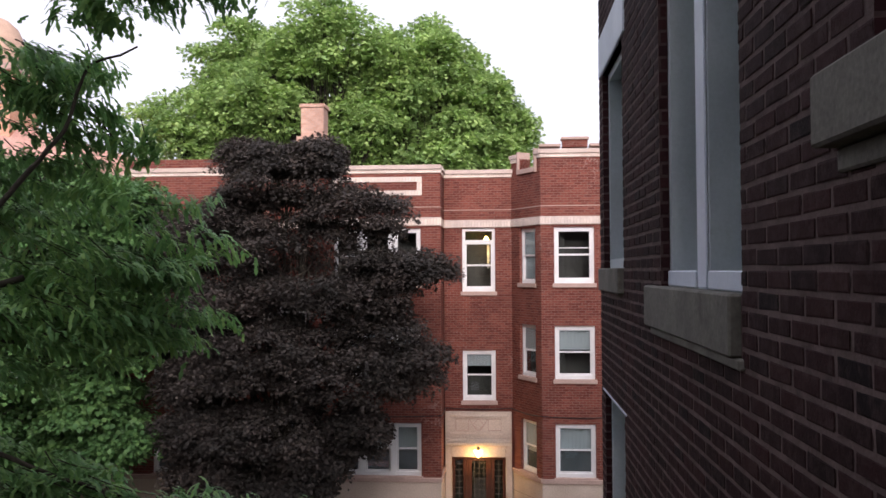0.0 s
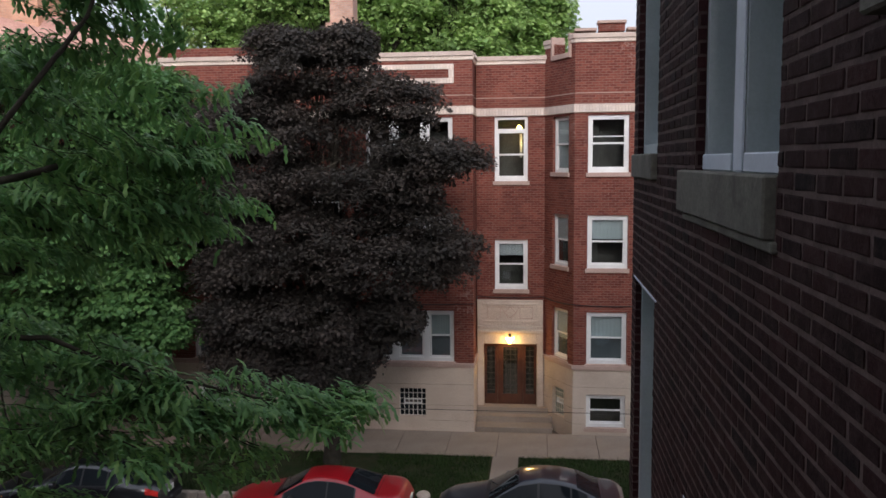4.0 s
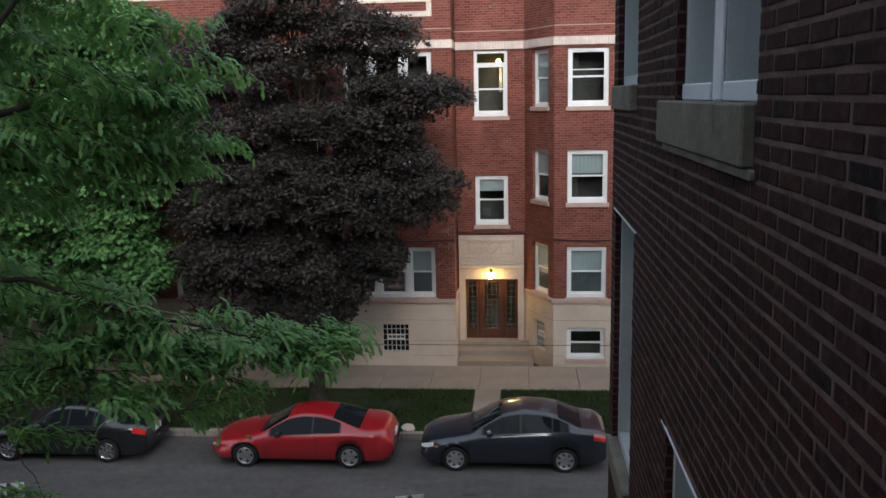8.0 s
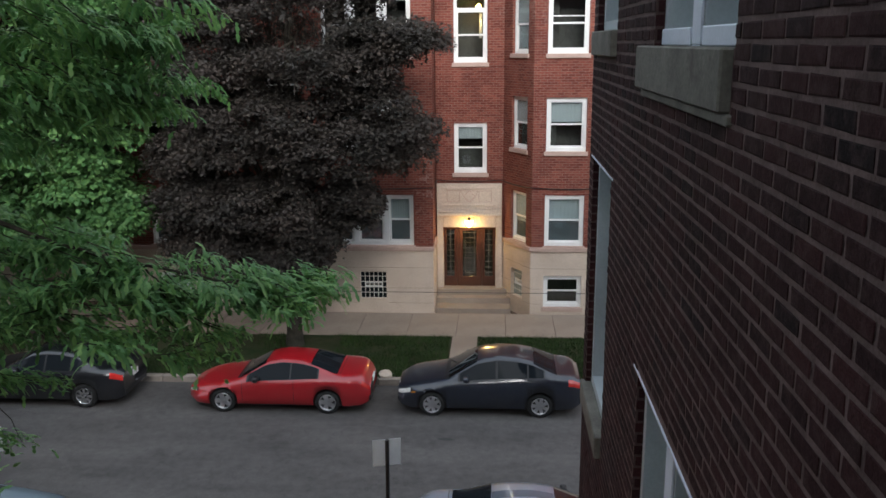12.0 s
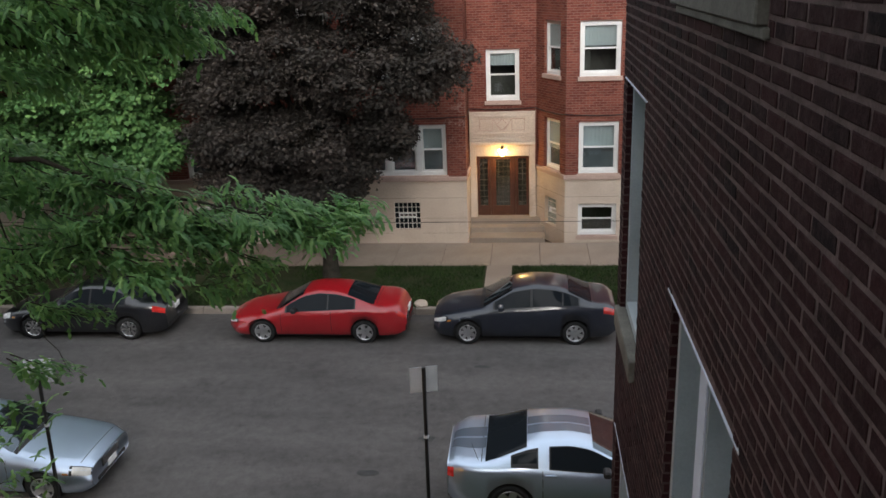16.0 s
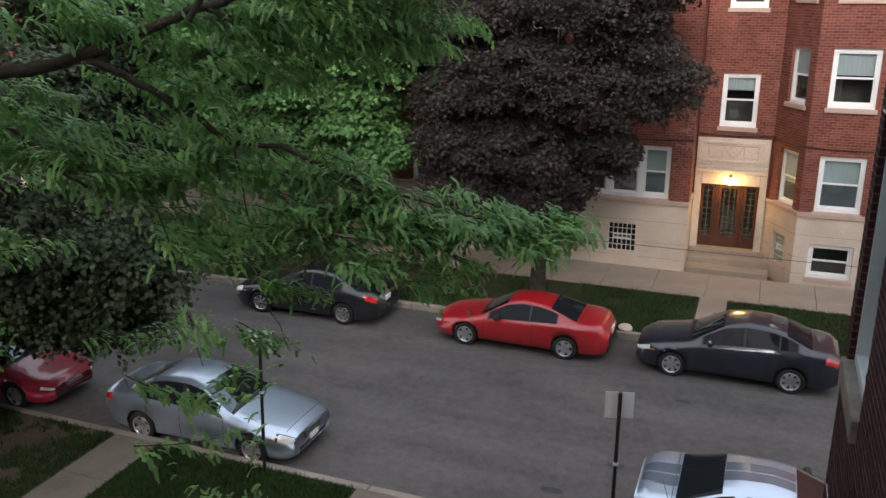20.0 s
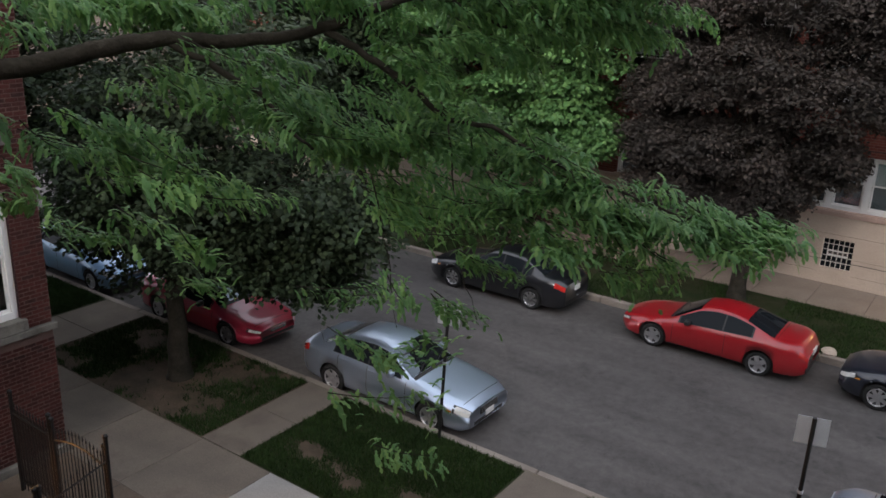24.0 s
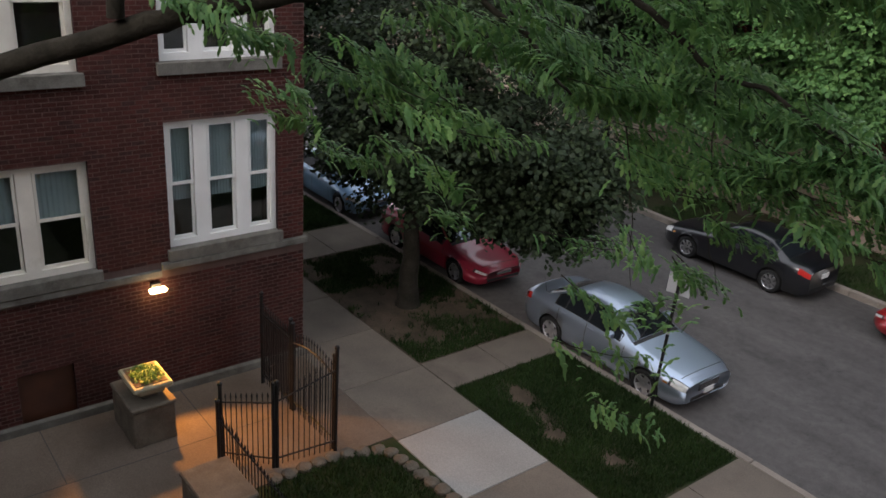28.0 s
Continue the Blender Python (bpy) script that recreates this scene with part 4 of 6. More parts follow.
tagged(part("leading", boxes(*[(-0.95 + 0.16 * i, RY + 0.125, 0.98, -0.935 + 0.16 * i, RY + 0.134, 2.62) for i in range(3)], *[(-1.03, RY + 0.126, 1.1 + 0.18 * i, -0.55, RY + 0.133, 1.115 + 0.18 * i) for i in range(9)]), M["sill_stone"], door), kind="stuff")
for x0, x1 in ((-1.685, -1.23), (-0.35, 0.105)):
    sl = part("sidelight", boxes(*[(a, RY + 0.11, c, b, RY + 0.18, d) for a, b, c, d in ((x0, x0 + 0.09, 0.63, 2.76), (x1 - 0.09, x1, 0.63, 2.76), (x0 + 0.09, x1 - 0.09, 0.63, 0.98), (x0 + 0.09, x1 - 0.09, 2.66, 2.76))], bev=0.005), M["wood_door"], bld)
    part("pane", boxes((x0 + 0.09, RY + 0.14, 0.98, x1 - 0.09, RY + 0.148, 2.66)), M["glass"], sl)
    tagged(part("leading", boxes(*[(x0 + 0.09, RY + 0.126, 1.1 + 0.2 * i, x1 - 0.09, RY + 0.139, 1.118 + 0.2 * i) for i in range(8)], ((x0 + x1) / 2 - 0.008, RY + 0.125, 0.98, (x0 + x1) / 2 + 0.008, RY + 0.1385, 2.66)), M["sill_stone"], sl), kind="stuff")
hall = [(-1.9, RY + 0.46, 0.6), (0.4, RY + 0.46, 0.6), (0.4, RY + 0.46, 3.0), (-1.9, RY + 0.46, 3.0), (-1.9, RY + 2.2, 0.6), (0.4, RY + 2.2, 0.6), (0.4, RY + 2.2, 3.0), (-1.9, RY + 2.2, 3.0)]
part("hallway_lining", (hall, [(4, 5, 6, 7), (0, 1, 5, 4), (1, 2, 6, 5), (2, 3, 7, 6), (3, 0, 4, 7)]), M["room"], bld)


def lathe(profile, seg=20):
    bm = bmesh.new()
    vs = [bm.verts.new((r, 0, z)) for r, z in profile]
    es = [bm.edges.new((a, b)) for a, b in zip(vs, vs[1:])]
    bmesh.ops.spin(bm, geom=vs + es, cent=(0, 0, 0), axis=(0, 0, 1), angle=2 * math.pi, steps=seg, use_duplicate=False)
    bmesh.ops.remove_doubles(bm, verts=bm.verts, dist=1e-4)
    return bm


lamp = thing("entrance_lamp", (-0.80, RY - 0.22, 2.95), "glowing warm glass lamp over the entrance door", "lamp")
part("lamp_bracket", boxes((-0.05, 0.0, 0.08, 0.05, 0.1, 0.2)), M["iron"], lamp)
part("lamp_globe", lathe([(0.0, -0.14), (0.05, -0.12), (0.11, 0.0), (0.155, 0.06), (0.15, 0.075), (0.0, 0.08)]), M["glow_warm"], lamp, smooth=True)
pl = new("entrance_light", bpy.data.lights.new("entrance_light", "POINT"))
pl.data.energy, pl.data.color, pl.data.shadow_soft_size, pl.location = 17, (1.0, 0.62, 0.2), 0.08, (-0.80, RY - 0.36, 2.84)
hl = new("stair_light", bpy.data.lights.new("stair_light", "POINT"))
hl.data.energy, hl.data.color, hl.data.shadow_soft_size, hl.location = 4, (1.0, 0.7, 0.3), 0.08, (-0.4, RY + 0.55, 9.6)
hl2 = new("hall_light", bpy.data.lights.new("hall_light", "POINT"))
hl2.data.energy, hl2.data.color, hl2.data.shadow_soft_size, hl2.location = 0.8, (1.0, 0.72, 0.3), 0.08, (-0.3, RY + 1.3, 2.7)
bulb = thing("stairwell_lamp", (-0.5, RY + 0.5, 10.12), "bright warm lamp hanging inside the stairwell window", "lamp")
part("lamp_globe", lathe([(0.0, -0.1), (0.08, -0.06), (0.09, 0.02), (0.03, 0.1), (0.0, 0.11)]), M["glow_warm"], bulb, smooth=True)
part("lamp_stem", boxes((-0.012, -0.012, 0.1, 0.012, 0.012, 0.4)), M["iron"], bulb)
part("wall_strip_reflector", boxes((0.02, 0.2, -1.0, 0.1, 0.22, -0.2)), M["cream_paint"], bulb)

# ---- buildings further along and behind ----
far = thing("church_tower", (-29.2, 47.0, 0), "pale orange brick tower with a domed top", "tower")
uvbox(part("shaft", boxes((-1.5, -1.5, 0, 1.5, 1.5, 20.5)), M["brick_tower"], far))
part("cornice", boxes((-1.75, -1.75, 20.5, 1.75, 1.75, 20.9), (-1.6, -1.6, 18.6, 1.6, 1.6, 18.85), bev=0.05), M["pink_stone"], far)
part("dome", lathe([(1.45, 20.9), (1.45, 21.6), (1.3, 22.5), (0.95, 23.3), (0.4, 23.8), (0.0, 24.0)], 24), M["brick_tower"], far, smooth=True)
red = thing("red_roofed_building", (-17.5, 45.0, 0), "brick building with a red tiled roof", "building")
uvbox(part("wall", boxes((-12, -3, 0, -0.6, 6, 13.9)), M["brick_tower"], red))
part("roof", ([(-12.4, -3.4, 13.9), (-0.2, -3.4, 13.9), (-0.2, 6.4, 13.9), (-12.4, 6.4, 13.9), (-12.4, 1.5, 18.2), (-2.0, 1.5, 15.2)], [(0, 1, 5, 4), (1, 2, 5), (2, 3, 4, 5), (3, 0, 4)]), M["roof_tile"], red)

# ---- cars ----
def curve(points, s):
    """Smooth value on a list of (s, value) knots."""
    for (a, x), (b, y) in zip(points, points[1:]):
        if s <= b:
            f = max(0.0, min(1.0, (s - a) / (b - a)))
            return x + (y - x) * f
    return points[-1][1]


def soft_curve(points, s, r=0.07):
    return sum(curve(points, s + d * r) for d in (-1, -0.5, 0, 0.5, 1)) / 5


class Shell:
    """A car body as a skin over stations along the length (0 at the nose) and a ring of eight stops from sill to roof centre."""

    def __init__(self, length, width, top, belt, wheels, radius, floor=0.2, tumble=0.42, nose=0.3, tail=0.26):
        self.length, self.width, self.top, self.belt, self.wheels, self.radius, self.floor, self.tumble, self.nose, self.tail = length, width, top, belt, wheels, radius, floor, tumble, nose, tail

    def half(self, s):
        f, r = max(0.0, 1 - s / 0.6), max(0.0, 1 - (self.length - s) / 0.65)
        return self.width / 2 * (1 - self.nose * f ** 2.4 - self.tail * r ** 2.4)

    def ring(self, s):
        w, t = self.half(s), soft_curve(self.top, s)
        b = min(soft_curve(self.belt, s), t - 0.012)
        g = t - b
        e = min(s, self.length - s)
        lift = 0.09 * max(0.0, 1 - e / 0.28) ** 2
        arch = 0.0
        for xw in self.wheels:
            q = (self.radius + 0.055) ** 2 - (s - xw) ** 2
            if q > 0:
                arch = max(arch, self.radius + math.sqrt(q))
        z0 = max(self.floor + lift, arch)
        pts = [(w * 0.9, z0), (w * 0.975, max(min(z0 + 0.07, b - 0.03), arch)), (w, max(min(0.55, b - 0.025), arch + 0.004)), (w * 0.985, max(b - 0.09, arch + 0.008)), (w * 0.94, b)]
        wr = w * 0.94 - self.tumble * max(g - 0.03, 0) - 0.03 - 0.05 * min(1, g / 0.1)
        pts += [(wr, t - min(0.055, g * 0.35)), (wr * 0.75, t - 0.012), (0.0, t)]
        if arch:
            pts[0] = (w * 0.975, z0)
        return pts

    def at(self, s, k, side, off=0.0):
        p = self.ring(s)
        i = min(int(k), 6)
        f = k - i
        y, z = p[i][0] * (1 - f) + p[i + 1][0] * f, p[i][1] * (1 - f) + p[i + 1][1] * f
        dy, dz = p[i + 1][0] - p[i][0], p[i + 1][1] - p[i][1]
        n = math.hypot(dy, dz) or 1
        return (-s, side * (y + off * dz / n), z - off * dy / n)

    def skin(self):
        st = sorted({round(x, 4) for x in [*np.linspace(0, self.length, 70), *np.linspace(0, 0.3, 10), *np.linspace(self.length - 0.3, self.length, 10), *[xw + (self.radius + 0.056) * c for xw in self.wheels for c in (-1, -0.97, -0.9, 0.9, 0.97, 1)]]})
        verts, faces = [], []
        for s in st:
            p = self.ring(s)
            row = [(-s, -y, z) for y, z in p] + [(-s, y, z) for y, z in p[-2::-1]]
            verts += row
        n = 15
        for i in range(len(st) - 1):
            for j in range(n - 1):
                a = i * n + j
                faces.append((a, a + 1, a + n + 1, a + n))
        faces.append(tuple(range(n)))
        faces.append(tuple(range((len(st) - 1) * n, len(st) * n))[::-1])
        return verts, faces

    def patch(self, s0, s1, k0, k1, off=0.006, side=1, ns=10, nk=5, both=False, slant=0.0):
        """A patch of skin from stop k0 to k1, lifted by off; both: across the middle; slant shifts s0 and s1 with k."""
        verts, faces = [], []
        ks = list(np.linspace(k0, k1, nk))
        cols = [(k, side) for k in ks]
        if both:
            cols = [(k, -1) for k in ks] + [(k, 1) for k in ks[::-1] if k < 7]
        for i in range(ns + 1):
            for k, sd in cols:
                s = s0 + (s1 - s0) * i / ns + slant * (k - k0)
                verts.append(self.at(min(max(s, 0.0), self.length), k, sd, off))
        n = len(cols)
        for i in range(ns):
            for j in range(n - 1):
                f = (i * n + j, i * n + j + 1, (i + 1) * n + j + 1, (i + 1) * n + j)
                faces.append(f[::-1] if side == 1 and not both else f)
        return verts, faces


def wheel(parent, s, y, r, spokes, alloy="alloy"):
    side = 1 if y > 0 else -1
    w = part("wheel", lathe([(r * 0.72, -0.10), (r * 0.93, -0.105), (r, -0.07), (r, 0.07), (r * 0.93, 0.105), (r * 0.72, 0.10), (r * 0.66, 0.08), (r * 0.66, -0.08), (r * 0.72, -0.10)], 28), M["tyre"], parent, smooth=True)
    w.matrix_basis = pose(-s, y, r, -90 * side)
    rim = lathe([(r * 0.7, 0.07), (r * 0.67, 0.092), (r * 0.62, 0.08), (r * 0.6, 0.03), (0.0, 0.025)], 28)
    part("rim", rim, M["rim_shadow"], w, smooth=True)
    bm = bmesh.new()
    for i in range(spokes):
        a = 2 * math.pi * i / spokes
        made = bmesh.ops.create_cube(bm, size=1, matrix=Matrix.Rotation(a, 4, "Z") @ Matrix.Translation((r * 0.36, 0, 0.062)) @ Matrix.Diagonal((r * 0.58, r * (1.75 / spokes), 0.03, 1)))
    bmesh.ops.create_cone(bm, cap_ends=True, segments=16, radius1=r * 0.17, radius2=r * 0.13, depth=0.05, matrix=Matrix.Translation((0, 0, 0.07)))
    part("spokes", bm, M[alloy], w, "silver alloy spokes")
    ring = lathe([(r * 0.7, 0.088), (r * 0.66, 0.1), (r * 0.6, 0.085), (r * 0.63, 0.07), (r * 0.7, 0.088)], 28)
    part("rim_lip", ring, M[alloy], w, smooth=True)
    return w


def car(name, m, label, paint, spec, doors=4, spokes=7, alloy="alloy", plate_front=False, category="car"):
    """spec: length, width, top and belt knots, wheels, radius, cowl, roof front, roof rear, deck start, and the side glass spans."""
    L, W, r = spec["length"], spec["width"], spec["radius"]
    sh = Shell(L, W, spec["top"], spec["belt"], spec["wheels"], r, spec.get("floor", 0.2), spec.get("tumble", 0.42), spec.get("nose", 0.3), spec.get("tail", 0.26))
    root = thing(name, m, label, category, "cars parked along the street")
    part("body", sh.skin(), M[paint], root, smooth=True)
    part("underbody", boxes((-L + 0.35, -W * 0.44, 0.19, -0.35, W * 0.44, 0.5)), M["black_trim"], root)
    g = spec["glass"]
    part("windshield", sh.patch(g["ws"][0], g["ws"][1], 5.15, 7, both=True, ns=14), M["windshield_glass"], root, smooth=True)
    part("rear_window", sh.patch(g["rw"][0], g["rw"][1], 5.15, 7, both=True, ns=14), M["car_glass"], root, smooth=True)
    for sd in (-1, 1):
        bands = [(a - 0.03, b + 0.03) for a, b, *_ in g["side"]] if spec.get("pillar") else [(g["side"][0][0] - 0.05, g["side"][-1][1] + 0.04)]
        for a, b in bands:
            part("window_surround", sh.patch(a, b, 4.07, 4.93, 0.002, sd, ns=24), M["black_trim"], root, smooth=True)
        for a, b, s0, s1 in g["side"]:
            part("side_window", sh.patch(a, b, 4.1 + s0, 4.9 - s1, 0.005, sd, ns=12, slant=0), M["car_glass"], root, smooth=True)
        for s in g["seams"]:
            part("door_seam", sh.patch(s, s + 0.012, 1.2, 4.0, 0.003, sd, ns=1, nk=8), M["black_trim"], root)
        for s in g["seams"][1:] if len(g["seams"]) > 1 else ():
            h = sh.at(s - 0.13, 3.35, sd, 0.02)
            part("door_handle", boxes((h[0] - 0.09, h[1] - 0.012, h[2] - 0.015, h[0] + 0.09, h[1] + 0.012, h[2] + 0.015), bev=0.006), M[spec.get("handle", paint)], root)
        part("rub_strip", sh.patch(spec["wheels"][0] + r + 0.1, spec["wheels"][1] - r - 0.1, 2.25, 2.4, 0.012, sd, ns=6, nk=2), M[spec.get("strip", paint)], root)
        hd = spec["head"]
        part("headlight_surround", sh.patch(hd[0] - 0.015, hd[1] + 0.05, hd[2] - 0.2, hd[3] + 0.16, 0.003, sd, ns=5, nk=5), M["black_trim"], root, smooth=True)
        part("headlight", sh.patch(*spec["head"], 0.006, sd, ns=5, nk=5), M["lamp_clear"], root, "clear headlight", smooth=True)
        part("taillight", sh.patch(*spec["tail_lamp"], 0.006, sd, ns=5, nk=5), M["lamp_red"], root, "red tail light", smooth=True)
        q = sh.at(g["ws"][0] + 0.42, 4.1, sd, 0.0)
        mir = part("mirror", boxes((q[0] - 0.07, q[1] + (0.0 if sd > 0 else -0.2), q[2] + 0.01, q[0] + 0.06, q[1] + (0.2 if sd > 0 else 0.0), q[2] + 0.14), bev=0.03), M[spec.get("mirror", paint)], root)
        for xw in spec["wheels"]:
            wheel(root, xw, sd * (W / 2 - 0.115), r, spokes, alloy)
    for s0 in (0.2, g["rw"][1] + 0.06):
        part("panel_seam", sh.patch(s0, s0 + 0.012, 5.2, 7, 0.002, both=True, ns=1, nk=8), M["black_trim"], root)
    part("cowl", sh.patch(g["ws"][0] - 0.09, g["ws"][0] - 0.005, 5.2, 7, 0.004, both=True, ns=2, nk=8), M["black_trim"], root)
    for y0 in (-0.5, 0.08):
        a, b = sh.at(g["ws"][0] - 0.02, 6.9, 1, 0.02), sh.at(g["ws"][0] + 0.16, 6.6, 1, 0.02)
        part("wiper", rod(bmesh.new(), (a[0], y0, a[2]), (b[0], y0 + 0.5, b[2] + 0.004), 0.009, seg=5), M["black_trim"], root)
    for sd in (-1, 1):
        part("sill_trim", sh.patch(spec["wheels"][0] + r + 0.08, spec["wheels"][1] - r - 0.08, 0.0, 0.55, 0.004, sd, ns=6, nk=2), M["black_trim"], root)
        part("side_marker", sh.patch(0.36, 0.46, 2.9, 3.2, 0.006, sd, ns=2, nk=2), M["lamp_amber"], root, "amber side marker")
    q = sh.at(g["rw"][1] + 0.12, 5.5, -1, 0.0)
    part("aerial", rod(bmesh.new(), q, (q[0] - 0.1, q[1], q[2] + 0.32), 0.006, 0.003, seg=5), M["black_trim"], root)
    gz0, gz1, gw = spec["grille"]
    gr = part("grille", boxes((-0.03, -gw, gz0, 0.012, gw, gz1), bev=0.01), M["black_trim"], root)
    part("grille_bars", boxes(*[(0.012, -gw + 0.02, gz0 + (gz1 - gz0) * k / 4 - 0.006, 0.02, gw - 0.02, gz0 + (gz1 - gz0) * k / 4 + 0.006) for k in (1, 2, 3)], (0.0, -gw, gz1, 0.018, gw, gz1 + 0.014)), M["chrome"], gr)
    part("air_intake", boxes((-0.03, -W * 0.3, 0.30, 0.008, W * 0.3, 0.38), bev=0.008), M["black_trim"], root)
    if plate_front:
        part("plate_plain", boxes((0.018, -0.16, 0.38, 0.03, 0.16, 0.50), bev=0.003), M["white_paint"], root)
    part("plate_rear_plain", boxes((-L - 0.016, -0.16, 0.62, -L + 0.02, 0.16, 0.76), bev=0.004), M["white_paint"], root)
    part("rear_skirt", boxes((-L - 0.004, -W * 0.36, 0.30, -L + 0.03, W * 0.36, 0.42), bev=0.008), M["black_trim"], root)
    return root, sh


M["rim_shadow"] = surface("rim_shadow", (0.06, 0.06, 0.065), (0.11, 0.11, 0.115), 6, 60, 0.5, 0.05, metal=0.5)
for k, c, mt in (("paint_red", (0.36, 0.008, 0.014), 0.0), ("paint_slate", (0.011, 0.015, 0.026), 0.1), ("paint_black", (0.005, 0.006, 0.009), 0.0), ("paint_silver", (0.52, 0.62, 0.76), 0.85), ("paint_wine", (0.34, 0.02, 0.05), 0.1), ("paint_sky", (0.25, 0.42, 0.62), 0.3), ("paint_stripe", (0.12, 0.15, 0.195), 0.3), ("paint_white", (0.7, 0.7, 0.7), 0.0)):
    M[k] = paint_mat(k, c, mt)

COUPE = dict(length=4.62, width=1.73, radius=0.31, wheels=(0.93, 3.57), tumble=0.50, nose=0.36, tail=0.34,
             top=[(0, 0.54), (0.03, 0.60), (0.25, 0.68), (0.8, 0.76), (1.30, 0.88), (2.0, 1.26), (2.4, 1.33), (2.85, 1.31), (3.2, 1.24), (3.85, 1.02), (4.3, 1.0), (4.48, 0.97), (4.57, 0.86), (4.62, 0.66)],
             belt=[(0, 0.51), (0.3, 0.60), (1.0, 0.72), (1.5, 0.80), (2.5, 0.84), (3.6, 0.92), (4.3, 0.90), (4.5, 0.84), (4.62, 0.62)],
             glass=dict(ws=(1.37, 1.98), rw=(3.14, 3.82), side=[(1.58, 2.62, 0, 0), (2.66, 3.32, 0, 0)], seams=(1.42, 2.72)),
             head=(0.02, 0.24, 2.9, 4.2), tail_lamp=(4.42, 4.60, 2.7, 3.8), grille=(0.45, 0.50, 0.25), strip="paint_red", mirror="black_trim")
SEDAN = dict(length=4.51, width=1.77, radius=0.315, wheels=(0.87, 3.52), tumble=0.40, nose=0.3, tail=0.22,
             top=[(0, 0.62), (0.03, 0.69), (0.25, 0.78), (0.9, 0.90), (1.22, 0.96), (2.0, 1.40), (2.5, 1.48), (3.0, 1.45), (3.35, 1.37), (3.95, 1.10), (4.38, 1.06), (4.46, 1.02), (4.51, 0.90)],
             belt=[(0, 0.58), (0.3, 0.70), (1.0, 0.82), (1.5, 0.90), (2.5, 0.95), (3.6, 1.02), (4.3, 0.99), (4.51, 0.86)],
             glass=dict(ws=(1.28, 1.98), rw=(3.36, 3.92), side=[(1.56, 2.43, 0, 0), (2.49, 3.2, 0, 0), (3.24, 3.6, 0, 0)], seams=(1.45, 2.46, 3.3)),
             head=(0.02, 0.34, 3.15, 4.15), tail_lamp=(4.2, 4.49, 2.8, 3.95), grille=(0.50, 0.58, 0.34))
EURO = dict(length=4.55, width=1.77, radius=0.32, wheels=(0.90, 3.55), tumble=0.42, nose=0.2, tail=0.22,
            top=[(0, 0.64), (0.03, 0.71), (0.2, 0.77), (0.9, 0.87), (1.38, 0.95), (2.12, 1.37), (2.5, 1.43), (3.0, 1.41), (3.3, 1.35), (3.92, 1.06), (4.42, 1.02), (4.5, 0.98), (4.55, 0.86)],
            belt=[(0, 0.60), (0.2, 0.68), (1.0, 0.82), (1.5, 0.89), (2.5, 0.92), (3.6, 0.96), (4.3, 0.95), (4.55, 0.82)],
            glass=dict(ws=(1.44, 2.10), rw=(3.32, 3.88), side=[(1.7, 2.52, 0, 0), (2.57, 3.2, 0, 0), (3.24, 3.5, 0, 0)], seams=(1.5, 2.54, 3.36)),
            head=(0.015, 0.30, 3.0, 4.5), tail_lamp=(4.25, 4.53, 2.8, 3.95), grille=(0.46, 0.62, 0.32))
MUSCLE = dict(length=4.78, width=1.88, radius=0.345, wheels=(0.98, 3.70), tumble=0.46, nose=0.22, tail=0.26,
              top=[(0, 0.72), (0.03, 0.79), (0.3, 0.84), (1.0, 0.93), (1.62, 0.99), (2.35, 1.33), (2.7, 1.39), (3.15, 1.37), (3.45, 1.31), (4.15, 1.06), (4.62, 1.05), (4.72, 1.02), (4.78, 0.93)],
              belt=[(0, 0.68), (0.3, 0.76), (1.0, 0.86), (1.6, 0.90), (2.6, 0.92), (3.6, 1.0), (4.5, 1.0), (4.78, 0.88)],
              glass=dict(ws=(1.68, 2.32), rw=(3.42, 4.12), side=[(1.95, 3.02, 0, 0), (3.26, 3.66, 0.2, 0.12)], seams=(1.75, 3.15)), pillar=True,
              head=(0.02, 0.2, 2.9, 4.3), tail_lamp=(4.66, 4.775, 2.7, 3.9), grille=(0.50, 0.68, 0.5), mirror="black_trim")

# the far row faces west, the near row faces east
car("red_coupe", pose(-6.66 - 0.93, 20.25, 0.0, 0, 0, 180), "bright red two-door coupe parked at the far kerb", "paint_red", COUPE, 2, 5)
car("blue_sedan", pose(-1.41 - 0.87, 20.27, 0.0, 0, 0, 180), "dark slate blue four-door sedan parked at the far kerb", "paint_slate", SEDAN, 4, 7)
car("black_sedan", pose(-10.26 - 3.58, 20.35, 0.0, 0, 0, 180), "glossy black sedan with chrome rims at the far kerb", "paint_black", EURO, 4, 8, "chrome")
car("silver_sedan", pose(-8.61 + 0.90, 13.33, 0.0), "silver four-door sedan parked at the near kerb", "paint_silver", EURO, 4, 5, plate_front=True)
mus, msh = car("striped_coupe", pose(3.51, 13.32, 0.0), "silver muscle coupe with dark twin stripes along its roof", "paint_silver", MUSCLE, 2, 5)
for sd in (-1, 1):
    for s0, s1 in ((0.06, 1.66), (2.34, 3.41), (4.13, 4.72)):
        part("stripe", msh.patch(s0, s1, 6.42, 6.955, 0.004, sd, ns=10, nk=6), M["paint_stripe"], mus, "dark grey racing stripe", smooth=True)
car("wine_coupe", pose(-13.9, 13.4, 0.0), "wine red coupe parked behind the silver sedan", "paint_wine", COUPE, 2, 5)
car("pale_blue_hatchback", pose(-19.6, 13.4, 0.0), "pale blue car parked further along the kerb", "paint_sky", SEDAN, 4, 7)
car("white_sedan", pose(-24.5, 20.3, 0.0, 0, 0, 180), "white sedan parked far along the street", "paint_white", SEDAN, 4, 7)

